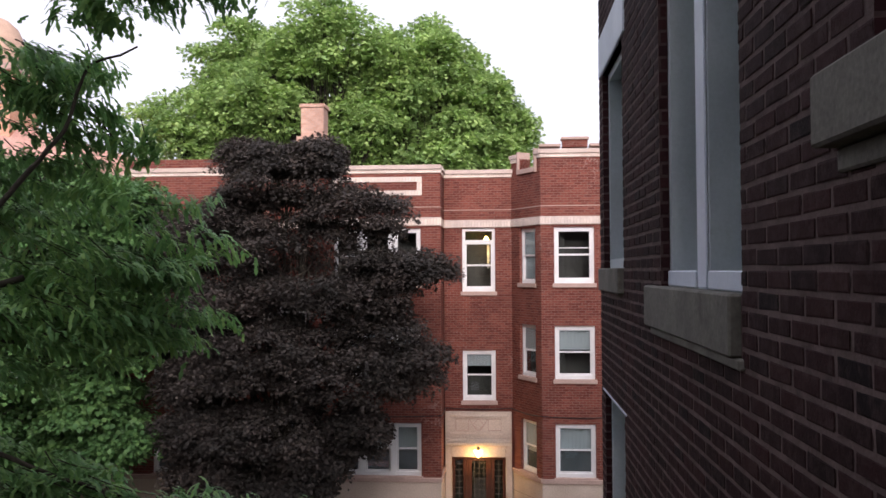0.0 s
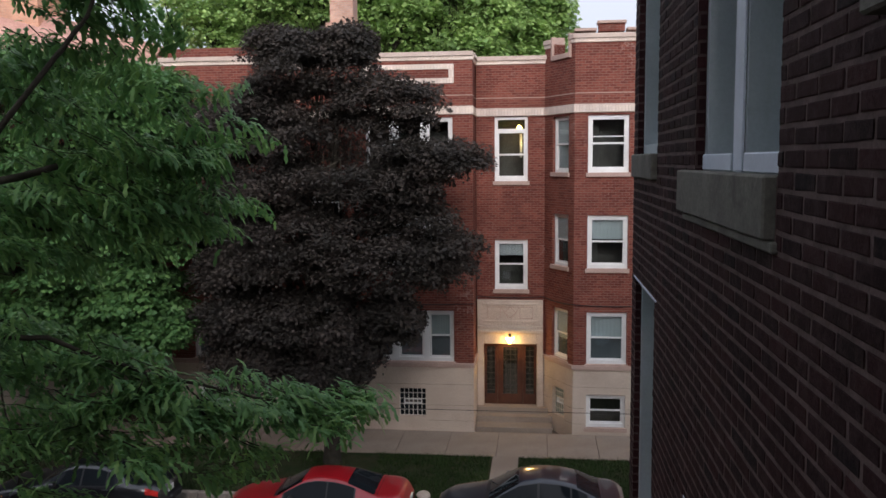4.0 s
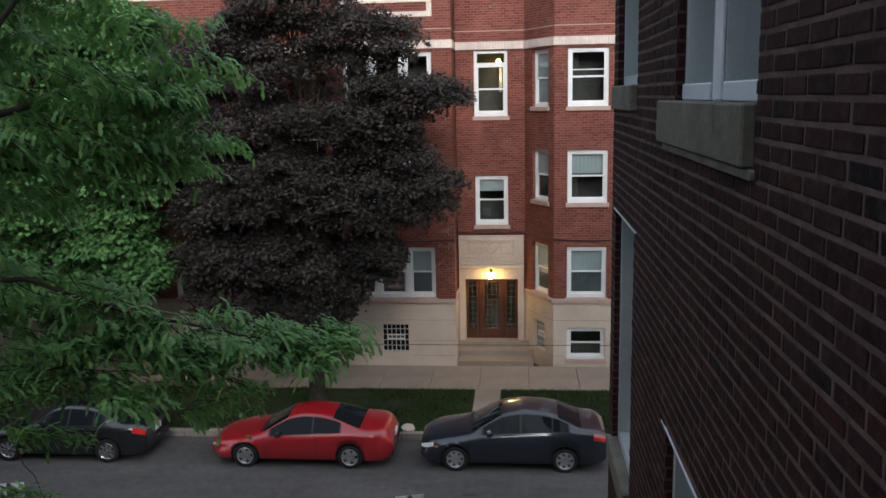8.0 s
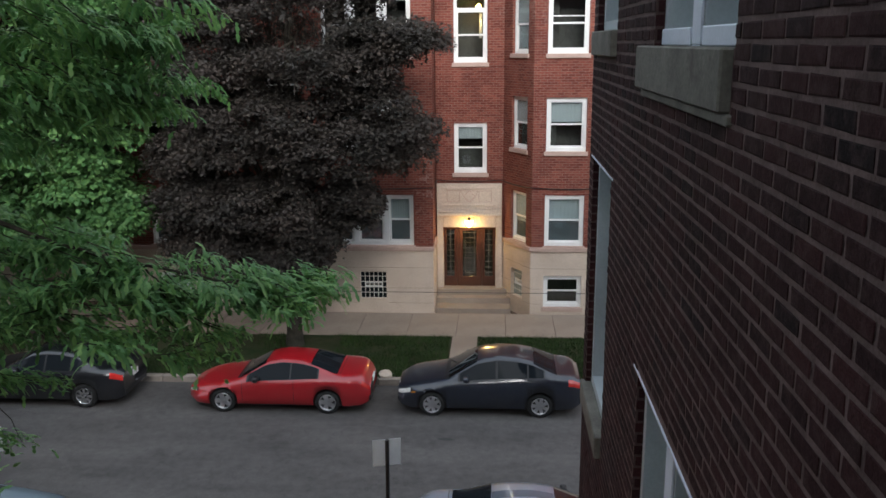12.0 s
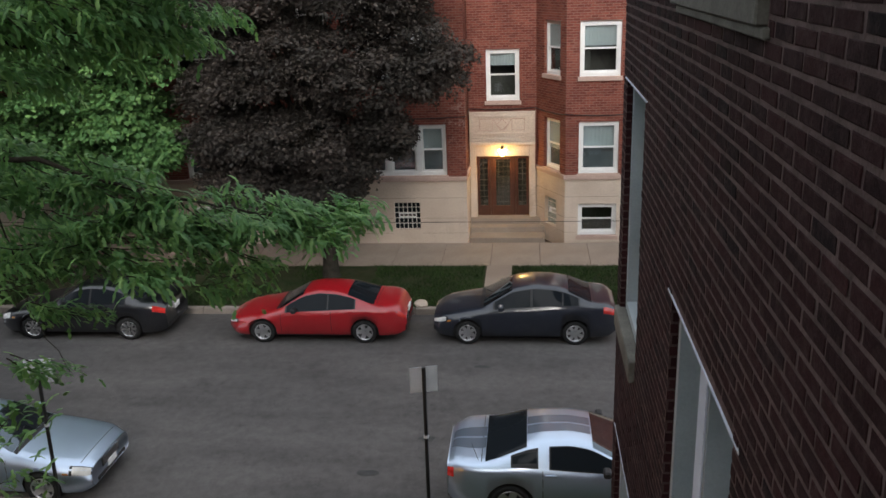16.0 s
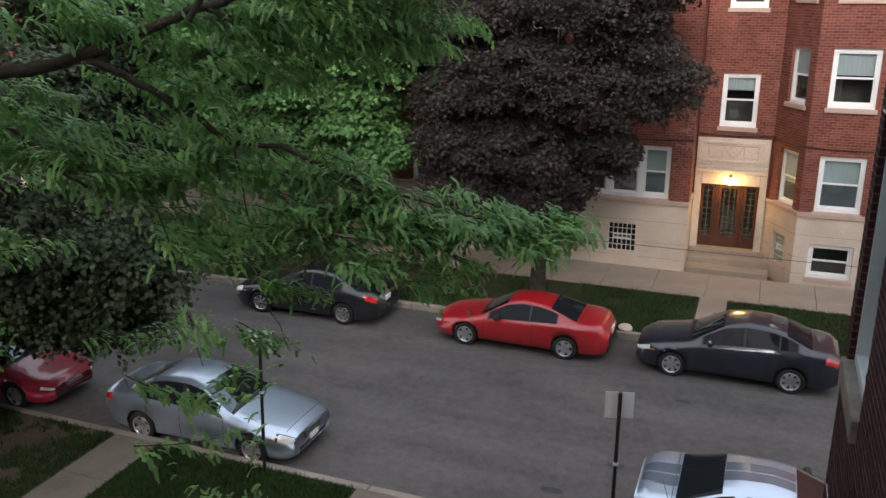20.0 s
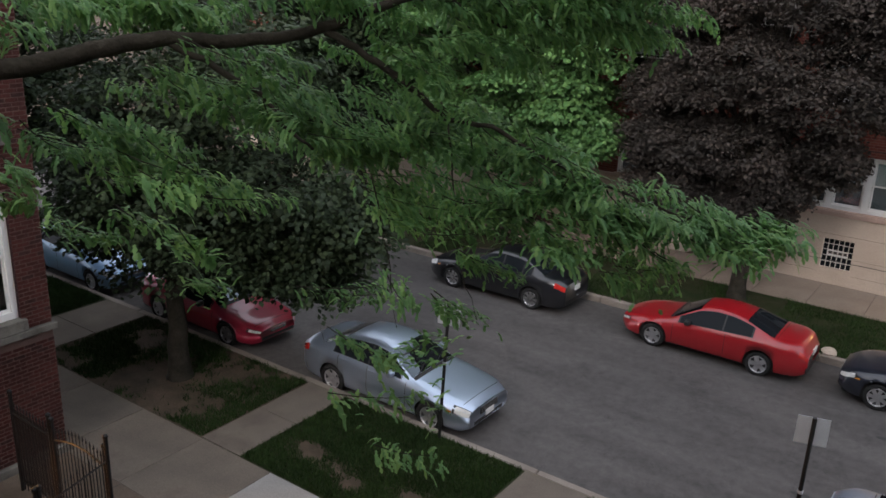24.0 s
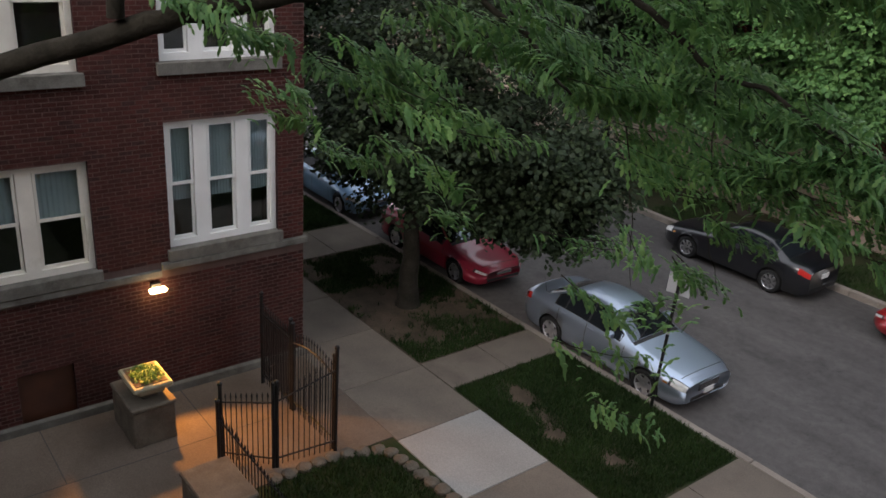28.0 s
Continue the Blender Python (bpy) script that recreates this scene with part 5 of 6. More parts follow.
# ---- trees ----
def tube(pts, rads, seg=7):
    verts, faces = [], []
    pts = [Vector(p) for p in pts]
    u = None
    for i, p in enumerate(pts):
        t = (pts[min(i + 1, len(pts) - 1)] - pts[max(i - 1, 0)]).normalized()
        if u is None:
            u = t.orthogonal()
        u = (u - t * u.dot(t)).normalized()
        w = t.cross(u)
        for k in range(seg):
            a = 2 * math.pi * k / seg
            verts.append(tuple(p + (u * math.cos(a) + w * math.sin(a)) * rads[i]))
    for i in range(len(pts) - 1):
        for k in range(seg):
            a, b = i * seg + k, i * seg + (k + 1) % seg
            faces.append((a, b, b + seg, a + seg))
    faces.append(tuple(range((len(pts) - 1) * seg, len(pts) * seg)))
    return verts, faces


def join(pieces):
    verts, faces = [], []
    for v, f in pieces:
        n = len(verts)
        verts += v
        faces += [tuple(n + i for i in q) for q in f]
    return verts, faces


def wander(a, b, n, wob, rnd, sag=0.0):
    a, b = Vector(a), Vector(b)
    out = []
    for i in range(n + 1):
        f = i / n
        e = math.sin(f * math.pi)
        out.append(a.lerp(b, f) + Vector((rnd.gauss(0, wob), rnd.gauss(0, wob), rnd.gauss(0, wob))) * e + Vector((0, 0, sag * e)))
    return out


def raw_mesh(name, verts, quads, material, parent):
    """A mesh of quads straight from arrays."""
    me = bpy.data.meshes.new(name)
    nq = len(quads)
    me.vertices.add(len(verts))
    me.vertices.foreach_set("co", verts.astype(np.float32).ravel())
    me.loops.add(nq * 4)
    me.loops.foreach_set("vertex_index", quads.astype(np.int32).ravel())
    me.polygons.add(nq)
    me.polygons.foreach_set("loop_start", np.arange(0, nq * 4, 4, dtype=np.int32))
    me.update(calc_edges=True)
    me.materials.append(material)
    ob = new(name, me)
    ob.parent = parent
    return ob


def leaf_cloud(centres, spread, per, size, rng, droop=0.35, tall=0.36):
    """Folded kite leaves round each centre: flat random sprays, tips hanging."""
    n = len(centres) * per
    c = np.repeat(centres, per, axis=0) + np.clip(rng.normal(0, 1, (n, 3)), -1.45, 1.45) * (spread * np.array([1.15, 1.15, tall]))
    c[:, 2] -= 0.16 * ((c - np.repeat(centres, per, axis=0))[:, :2] ** 2).sum(1) / spread
    off = c - np.repeat(centres, per, axis=0)
    d = off / (np.linalg.norm(off, axis=1)[:, None] + 1e-6) * np.array([1, 1, 0.5]) + rng.normal(0, 0.5, (n, 3))
    d[:, 2] -= droop
    d /= np.linalg.norm(d, axis=1)[:, None]
    up = np.array([0, 0, 1.0]) + rng.normal(0, 0.3, (n, 3))
    s = np.cross(d, up)
    s /= np.linalg.norm(s, axis=1)[:, None] + 1e-9
    nn = np.cross(s, d)
    z = size * rng.uniform(0.6, 1.25, n)[:, None]
    v = np.stack([c, c + d * z * 0.5 + s * z * 0.42 + nn * z * 0.08, c + d * z, c + d * z * 0.5 - s * z * 0.42 + nn * z * 0.08], 1)
    return v.reshape(-1, 3), np.arange(n * 4).reshape(-1, 4)


def lobed_tree(name, base, trunk_h, r, lobes, label, leaf, seed, clumps=90, per=45, size=0.16, spread=0.32, inner=0.25, category="tree", lean=(0, 0), droop=0.35, tall=0.36):
    """Trunk, limbs to each lobe of the crown, twigs to the clumps, and sprays of leaves on the clumps."""
    rnd, rng = random.Random(seed), np.random.default_rng(seed)
    root = thing(name, base, label, category)
    fork = Vector((lean[0], lean[1], trunk_h))
    flare = [(Vector((0, 0, -0.1)), r * 1.7), (Vector((0, 0, 0.12)), r * 1.25), (Vector((0, 0, 0.5)), r * 1.05)]
    up = wander((0, 0, 0.5), fork, 6, r * 0.15, rnd)[1:]
    wood = [tube([p for p, _ in flare] + up, [q for _, q in flare] + [r * (1 - 0.06 * i) for i in range(len(up))], 12)]
    cents, fine = [], []
    for c, rad in lobes:
        c, rad = Vector(c), Vector(rad)
        limb = wander(fork - Vector((0, 0, rnd.uniform(0, trunk_h * 0.15))), c, 6, 0.18, rnd, 0.25)
        part("limb", tube(limb, [r * 0.5 * (1 - 0.13 * i) for i in range(7)], 7), M["bark"], root, smooth=True)
        pts = []
        while len(pts) < clumps:
            v = Vector((rnd.gauss(0, 1), rnd.gauss(0, 1), rnd.gauss(0, 1))).normalized()
            f = rnd.uniform(0.82, 1.08) if rnd.random() > inner else rnd.uniform(0.3, 0.8)
            p = c + Vector((v.x * rad.x, v.y * rad.y, v.z * rad.z)) * f * (1 + 0.38 * noise.noise(v * 2.1 + c))
            pts.append(p)
        for p in pts[:: max(1, clumps // 22)]:
            k = rnd.choice(limb[3:])
            fine.append(tube(wander(k, p, 3, 0.1, rnd, 0.1), [r * 0.11, r * 0.08, r * 0.05, r * 0.02], 4))
        cents += [tuple(p) for p in pts]
    part("trunk", join(wood), M["bark"], root, smooth=True)
    tagged(part("twig_growth", join(fine), M["bark"], root), kind="stuff")
    v, q = leaf_cloud(np.array(cents), spread, per, size, rng, droop, tall)
    raw_mesh("crown", v, q, M[leaf], root)
    return root


lobed_tree("maroon_maple", (-5.9, 23.9, 0.1), 3.4, 0.22, [((-0.3, 0, 11.7), (1.5, 1.5, 0.85)), ((0.7, 0, 12.3), (0.5, 0.6, 0.5)), ((-1.3, 0.1, 12.3), (0.6, 0.6, 0.4)), ((1.7, -0.1, 10.6), (1.4, 1.4, 0.8)), ((-1.5, 0, 10.6), (1.0, 1.2, 0.8)), ((3.3, -0.2, 9.1), (1.0, 1.1, 0.55)), ((-3.2, 0.2, 9.8), (0.9, 1.0, 0.8)),
                                                            ((0.5, -0.3, 9.0), (2.0, 1.7, 1.2)), ((1.9, -0.4, 8.2), (1.3, 1.3, 0.8)), ((-1.7, -0.2, 8.4), (1.5, 1.5, 1.1)), ((-2.7, 0.3, 7.8), (0.9, 1.1, 0.8)), ((3.2, -0.3, 6.5), (1.05, 1.2, 1.0)), ((1.4, -0.6, 6.4), (1.5, 1.4, 0.95)), ((-0.6, -0.5, 6.7), (1.5, 1.5, 0.9)),
                                                            ((-2.1, 0, 6.2), (0.9, 1.1, 0.7)), ((-3.0, 0.4, 5.9), (0.7, 0.9, 0.7)), ((-2.9, 0.3, 4.3), (0.9, 1.0, 0.8)), ((-2.7, 0.2, 3.1), (0.8, 0.9, 0.5)), ((1.9, -0.4, 4.7), (0.6, 0.8, 0.6)), ((0.6, -0.3, 3.8), (0.8, 0.9, 0.55)), ((-0.6, -0.5, 4.6), (1.5, 1.4, 0.7)), ((-1.9, -0.2, 4.6), (1.0, 1.1, 0.7)), ((-1.2, 0, 3.5), (1.2, 1.0, 0.5)), ((-0.8, -0.3, 2.9), (1.2, 1.0, 0.45)), ((0.1, -0.3, 3.1), (0.8, 0.9, 0.4))],
           "dark maroon maple tree standing on the far verge", "leaf_maroon", 3, clumps=44, per=270, size=0.105, spread=0.27, inner=0.12)
lobed_tree("green_street_tree", (-14.2, 24.2, 0.1), 3.2, 0.22, [((-0.9, 0, 6.8), (3.2, 2.8, 1.9)), ((1.8, -0.4, 6.4), (1.6, 1.7, 1.2)), ((2.1, -0.2, 8.3), (1.3, 1.5, 1.1)), ((0.6, -0.3, 8.6), (1.6, 1.7, 1.2)), ((0.5, 0, 10.3), (1.7, 1.8, 1.2)), ((-2.1, 0, 10.8), (2.2, 2.0, 1.3)), ((2.6, 0, 10.3), (1.1, 1.2, 0.9)),
                                                                ((-3.7, 0, 8.8), (2.0, 2.0, 1.5)), ((-4.1, 0.2, 6.2), (2.0, 1.9, 1.4)), ((0.7, -0.6, 5.0), (1.8, 1.7, 0.8)), ((2.6, -0.3, 5.2), (1.0, 1.2, 0.7)), ((-2.2, -0.4, 4.8), (1.8, 1.7, 0.8)), ((-0.6, -0.8, 7.6), (1.6, 1.4, 1.1)), ((3.0, -0.5, 7.3), (0.9, 1.0, 0.9)), ((1.7, -0.9, 3.9), (1.4, 1.3, 0.6)), ((-0.7, -1.0, 3.6), (1.5, 1.3, 0.6)), ((3.3, -0.6, 4.3), (0.8, 0.9, 0.6)), ((2.7, 0, 11.2), (1.0, 1.1, 0.7)), ((0.6, 0, 11.7), (1.8, 1.7, 0.8)), ((-2.4, 0, 12.0), (2.0, 1.8, 0.8))],
           "bright green leafy street tree on the far verge", "leaf_green", 5, clumps=30, per=260, size=0.16, spread=0.4, inner=0.12, droop=0.5, tall=0.2)
lobed_tree("dark_maple", (-14.2, 10.7, 0.1), 2.4, 0.22, [((0, 0, 5.2), (2.6, 2.4, 1.6)), ((1.9, 1.4, 4.5), (1.9, 1.8, 1.1)), ((-1.2, 1.0, 6.3), (2.2, 2.2, 1.6)), ((1.0, 0.6, 6.8), (2.0, 2.0, 1.3)), ((1.7, 1.7, 3.4), (1.5, 1.2, 0.6)), ((-1.2, 1.7, 3.7), (1.6, 1.3, 0.7)), ((0.1, 1.1, 3.2), (1.4, 1.0, 0.5)), ((2.6, 1.6, 2.9), (0.8, 0.7, 0.5)), ((1.0, 1.9, 2.7), (1.2, 0.8, 0.45)), ((3.0, 1.8, 3.9), (1.0, 0.9, 0.7)), ((0, 0.2, 3.3), (2.0, 1.7, 0.8)), ((-1.9, 0.8, 3.3), (1.4, 1.4, 0.8)), ((-0.4, 1.7, 2.6), (1.2, 0.8, 0.5)), ((-3.0, 0.6, 4.6), (1.4, 1.5, 1.1)), ((0.6, 2.3, 2.3), (1.3, 0.7, 0.45)), ((-1.6, 1.9, 2.5), (1.2, 0.8, 0.5))],
           "dark-leaved young maple on the patchy near verge", "leaf_dark", 7, clumps=46, per=170, size=0.125, spread=0.32, droop=0.5)
lobed_tree("verge_tree", (-26.0, 11.0, 0.1), 3.0, 0.25, [((0, 0, 6.5), (3.8, 3.4, 2.6)), ((2.4, 1.2, 6.0), (2.6, 2.6, 2.2)), ((0.5, 0.6, 9.0), (3.0, 3.0, 2.0))],
           "leafy green tree further along the verge", "leaf_dark", 9, clumps=120, per=90, size=0.2, spread=0.34)
lobed_tree("verge_tree", (-24.5, 24.0, 0.1), 3.0, 0.25, [((0, 0, 6.5), (4.2, 3.4, 2.8)), ((2.6, -0.8, 5.4), (2.8, 2.6, 2.2)), ((0.3, 0, 9.2), (3.4, 3.0, 2.2))],
           "leafy green tree further along the far verge", "leaf_dark", 11, clumps=120, per=90, size=0.2, spread=0.34)
lobed_tree("verge_tree", (-20.3, 23.9, 0.1), 2.8, 0.2, [((0, 0, 6.0), (2.2, 2.2, 1.8)), ((0.6, -0.6, 4.4), (1.8, 1.6, 1.0)), ((-1.0, -0.4, 4.8), (1.6, 1.6, 1.1)), ((0.2, 0, 8.4), (2.2, 2.2, 1.6)), ((0.3, -0.4, 3.2), (2.0, 1.5, 0.8)), ((2.2, -0.3, 4.2), (1.3, 1.3, 0.9)), ((-1.8, -0.4, 3.4), (1.6, 1.4, 0.9))],
           "leafy green tree beside the brighter street tree", "leaf_dark", 13, clumps=70, per=120, size=0.16, spread=0.3)
for i, (x, y, z, w, h) in enumerate(((-15.0, 47, 18.2, 4.4, 5.8), (-9.6, 46, 18.8, 4.6, 5.8), (-4.2, 47, 18.4, 4.4, 5.4), (-0.7, 48, 15.8, 2.6, 4.6))):
    rr = random.Random(i)
    lobes = [((0, 0, z - 0.8), (w * 0.5, w * 0.5, h * 0.5)), ((0, -0.4, z - h * 0.7), (w * 0.6, w * 0.5, h * 0.4))]
    for k in range(20):
        a, far_out = k * 2.4, math.sqrt((k + 0.5) / 20) * 0.86
        size = rr.uniform(0.22, 0.34)
        lobes.append(((w * far_out * math.cos(a), w * rr.uniform(-0.4, 0.4), z - 0.6 + h * far_out * math.sin(a)), (w * size, w * 0.3, h * size * 0.75)))
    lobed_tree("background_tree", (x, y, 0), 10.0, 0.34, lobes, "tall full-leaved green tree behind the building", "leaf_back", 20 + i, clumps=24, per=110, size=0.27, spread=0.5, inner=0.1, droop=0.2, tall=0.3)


# ---- the honey locust in the courtyard: limbs, drooping twigs and feathery fronds ----
def locust(base, limbs, sprays, seed):
    rnd, rng = random.Random(seed), np.random.default_rng(seed)
    root = thing("honey_locust", base, "honey locust tree with long limbs and feathery drooping leaves", "tree")
    o = Vector(base)
    wood = []
    for pts, r0, r1 in limbs:
        fine = []
        for a, b in zip(pts, pts[1:]):
            fine += wander(a, b, 5, 0.014, rnd)[:-1]
        fine.append(Vector(pts[-1]))
        n = len(fine)
        part("limb" if wood else "trunk", tube([p - o for p in fine], [r0 + (r1 - r0) * i / (n - 1) for i in range(n)], 9), M["bark"], root, smooth=True)
        wood.append(n)
    twigs, verts, quads = [], [], []
    for (a, b, wid, count) in sprays:
        a, b = Vector(a), Vector(b)
        hubs = [a.lerp(b, (k + rnd.random()) / max(1, count // 3)) + Vector((rnd.gauss(0, wid * 0.4), rnd.gauss(0, wid * 0.4), rnd.gauss(0, wid * 0.3))) for k in range(max(1, count // 3))]
        for i in range(count):
            hub = hubs[i % len(hubs)]
            p = hub + Vector((rnd.gauss(0, 0.16), rnd.gauss(0, 0.16), rnd.gauss(0, 0.06)))
            back = Vector((rnd.gauss(-0.5, 0.35), rnd.gauss(-0.5, 0.35), rnd.gauss(0.08, 0.15)))
            line = [p + back * (0.5 * t) + Vector((0, 0, 0.12 * t * t)) for t in (1, 0.66, 0.33, 0)]
            twigs.append(tube([q - o for q in line], [0.006, 0.005, 0.004, 0.003], 4))
            big = rnd.uniform(0.8, 1.2)
            az0 = math.atan2(-back.y, -back.x) + rnd.gauss(0, 0.9)
            side = Vector((-back.y, back.x, 0)).normalized()
            for k in range(54):
                along, out = rnd.uniform(-0.25, 1.0), rnd.gauss(0, 0.13) * big
                q0 = p + back * (0.5 * along) + side * out + Vector((0, 0, 0.1 * along * along - 0.9 * out * out + rnd.gauss(0, 0.025)))
                az = az0 + (out * 5.0) + rnd.gauss(0, 0.5)
                fd = Vector((math.cos(az), math.sin(az), rnd.uniform(-0.25, 0.35))).normalized()
                fl = rnd.uniform(0.09, 0.17) * big
                s = fd.cross(Vector((rnd.gauss(0, 0.18), rnd.gauss(0, 0.18), 1))).normalized()
                fall = rnd.uniform(0.2, 1.1)
                base = len(verts)
                for j in range(7):
                    t = j / 6
                    c = q0 + fd * fl * t * (1 - 0.2 * t) + Vector((0, 0, -fall * fl * t * t))
                    half = 0.0145 * big * (0.3 + 2.6 * t * (1.1 - t)) * (1.45 if j % 2 else 0.6)
                    low = Vector((0, 0, -0.35 * half))
                    verts += [c + s * half + low, c, c - s * half + low]
                for j in range(6):
                    a0 = base + 3 * j
                    quads += [(a0, a0 + 1, a0 + 4, a0 + 3), (a0 + 1, a0 + 2, a0 + 5, a0 + 4)]
    tagged(part("twig_growth", join(twigs), M["bark"], root), kind="stuff")
    v = np.array([(p.x - o.x, p.y - o.y, p.z - o.z) for p in verts])
    tagged(raw_mesh("leaves", v, np.array(quads), M["leaf_locust"], root), kind="stuff")
    # leaf clumps added overhead, out of view, to shade the near wall
    over = []
    while len(over) < 130:
        p = Vector((rnd.uniform(-6.0, -0.4), rnd.uniform(-7.5, 4.0), rnd.uniform(11.2, 15.5)))
        flat = math.hypot(p.x - 0.15, p.y - 0.3)
        if p.z - 9.0 > flat * 0.55 + 1.4 and ((p.x + 3.4) / 3.4) ** 2 + ((p.y + 1.5) / 5.5) ** 2 < 1:
            over.append(tuple(p - o))
    v, q = leaf_cloud(np.array(over), 0.42, 46, 0.2, rng)
    tagged(raw_mesh("upper_crown", v, q, M["leaf_locust"], root), kind="stuff")
    return root


BASE_L = (-8.8, -1.4, 0.1)


def sight(az, el, d):
    """A point of the courtyard air: degrees left of the street's normal and up from eye height, and metres away."""
    a, e = radians(az), radians(el)
    return (0.15 - d * math.sin(a) * math.cos(e), 0.3 + d * math.cos(a) * math.cos(e), 9.0 + d * math.sin(e))


locust(BASE_L,
       [([(-8.8, -1.4, 0.0), (-8.75, -1.35, 3.0), (-8.5, -1.2, 5.6)], 0.24, 0.17),
        ([(-8.5, -1.2, 5.6), (-7.3, 0.6, 7.2), sight(72.5, -9.2, 6.7), sight(68.6, -8.3, 6.7), sight(62.5, -7.0, 6.8), sight(57.1, -5.8, 6.9), sight(53.8, -5.2, 7.0), sight(50.4, -5.4, 7.1), sight(44.8, -4.7, 7.3), sight(40.3, -3.0, 7.5), sight(36.5, -1.6, 7.6), sight(31, 0, 8.0)], 0.10, 0.03),
        ([sight(74.5, -9.0, 6.7), sight(73.9, -4.5, 6.6), sight(71.4, -3.4, 6.6), sight(68.0, -1.5, 6.7), (-6.0, 3.4, 9.6), (-5.0, 5.2, 11.6)], 0.065, 0.02),
        ([sight(53.8, -5.4, 7.0), sight(50.0, -7.6, 7.0), sight(47.7, -8.9, 7.0), sight(46.5, -10.9, 7.0), sight(44.5, -12.4, 7.1)], 0.03, 0.012),
        ([sight(43.6, -4.6, 7.35), sight(40.1, -6.5, 7.4), sight(37.7, -8.2, 7.5), sight(35.2, -10.2, 7.6), sight(32.1, -10.5, 7.7), sight(29.0, -12.2, 7.8), sight(24.0, -14.0, 7.9), sight(18.5, -15.6, 8.0), sight(13, -15.8, 8.1)], 0.035, 0.008),
        ([sight(36.5, -1.6, 7.6), sight(32, -3.8, 7.8), sight(30.7, -3.6, 7.9), sight(26.2, -2.8, 8.0), sight(22.7, -1.3, 8.1)], 0.02, 0.008),
        ([(-4.2, 6.0, 8.7), (-3.51, 6.47, 9.84), (-3.33, 6.64, 10.17), (-3.19, 6.72, 10.68), (-2.87, 6.93, 10.9)], 0.026, 0.008),
        ([sight(40.5, -14, 7.5), sight(39.2, -19.5, 7.6), sight(38.5, -24.5, 7.6)], 0.007, 0.003),
        ([sight(35.2, -10.2, 7.6), sight(34.4, -16, 7.7), sight(34.0, -20, 7.7), sight(32.5, -23.8, 7.7)], 0.009, 0.003),
        ([sight(24.0, -14.0, 7.9), sight(22.3, -17, 7.9), sight(21.9, -19.6, 7.9)], 0.010, 0.004),
        ([(-8.5, -1.2, 5.6), (-7.8, -0.6, 9.0), (-6.5, 0.0, 12.5), (-5.0, 0.5, 15.0)], 0.13, 0.03), ([(-7.8, -0.6, 9.0), (-5.0, -1.5, 12.0), (-2.5, -1.5, 14.0)], 0.07, 0.02)],
       [(sight(31, 12.2, 8.2), sight(24.5, 11.3, 8.2), 0.3, 15), (sight(29, 14, 8.2), sight(30, 8.5, 8.2), 0.35, 15), (sight(30, 17, 7.2), sight(20, 17.5, 7.2), 0.3, 15), (sight(33, 6.0, 8.3), sight(23, 7.2, 8.3), 0.2, 12),
        (sight(34, 3, 8.4), sight(24, 3, 8.4), 0.75, 27), (sight(27, -0.4, 8.2), sight(20.5, 0.2, 8.2), 0.26, 24), (sight(27, -3.5, 8.2), sight(20.7, -3.1, 8.2), 0.24, 21), (sight(35, -1.5, 8.2), sight(26, -2.2, 8.2), 0.7, 30),
        (sight(36, -5.5, 8.0), sight(26, -6.0, 8.0), 0.4, 9), (sight(37, -10.5, 7.9), sight(26, -13, 7.9), 0.35, 24), (sight(28, -13.8, 7.9), sight(19.5, -16.0, 8.0), 0.24, 30), (sight(37, -14.2, 7.8), sight(28.5, -15.2, 7.8), 0.4, 18),
        (sight(26.5, -17, 7.8), sight(27, -18.6, 7.8), 0.12, 6), (sight(21.9, -17, 7.9), sight(21.9, -20, 7.9), 0.1, 6), (sight(19.9, -16, 8.0), sight(19, -18.6, 8.0), 0.12, 6), (sight(17.3, -15.9, 8.0), sight(11.2, -16.1, 8.1), 0.16, 27),
        (sight(34.5, -23.5, 7.6), sight(31.5, -24.1, 7.7), 0.08, 3), (sight(37.5, -28.5, 7.6), sight(36.5, -30, 7.6), 0.1, 1), (sight(35, -19.3, 7.7), sight(30, -20.8, 7.7), 0.14, 3),
        (sight(63, -3.5, 7.5), sight(44, -2, 7.6), 0.7, 39), (sight(61, -9.5, 7.5), sight(42, -8.5, 7.6), 0.85, 42), (sight(61, -14, 7.6), sight(42, -14, 7.7), 0.75, 27), (sight(40, -2.5, 7.8), sight(21, -2.5, 8.2), 0.3, 27), (sight(38, -5.5, 7.8), sight(36, -12, 7.8), 0.4, 15), (sight(44, -11.5, 7.7), sight(37.5, -12.8, 7.8), 0.4, 21),
        (sight(36, -16, 7.8), sight(29, -16.5, 7.8), 0.3, 12), (sight(39.4, -18.5, 7.6), sight(39, -23, 7.6), 0.12, 3), (sight(39.8, -23.2, 7.6), sight(37.6, -27.5, 7.6), 0.08, 1), (sight(37, -30.5, 7.6), sight(35.6, -33, 7.6), 0.1, 1), (sight(69, -3.2, 7.0), sight(63, -4.3, 7.0), 0.25, 12)], 41)

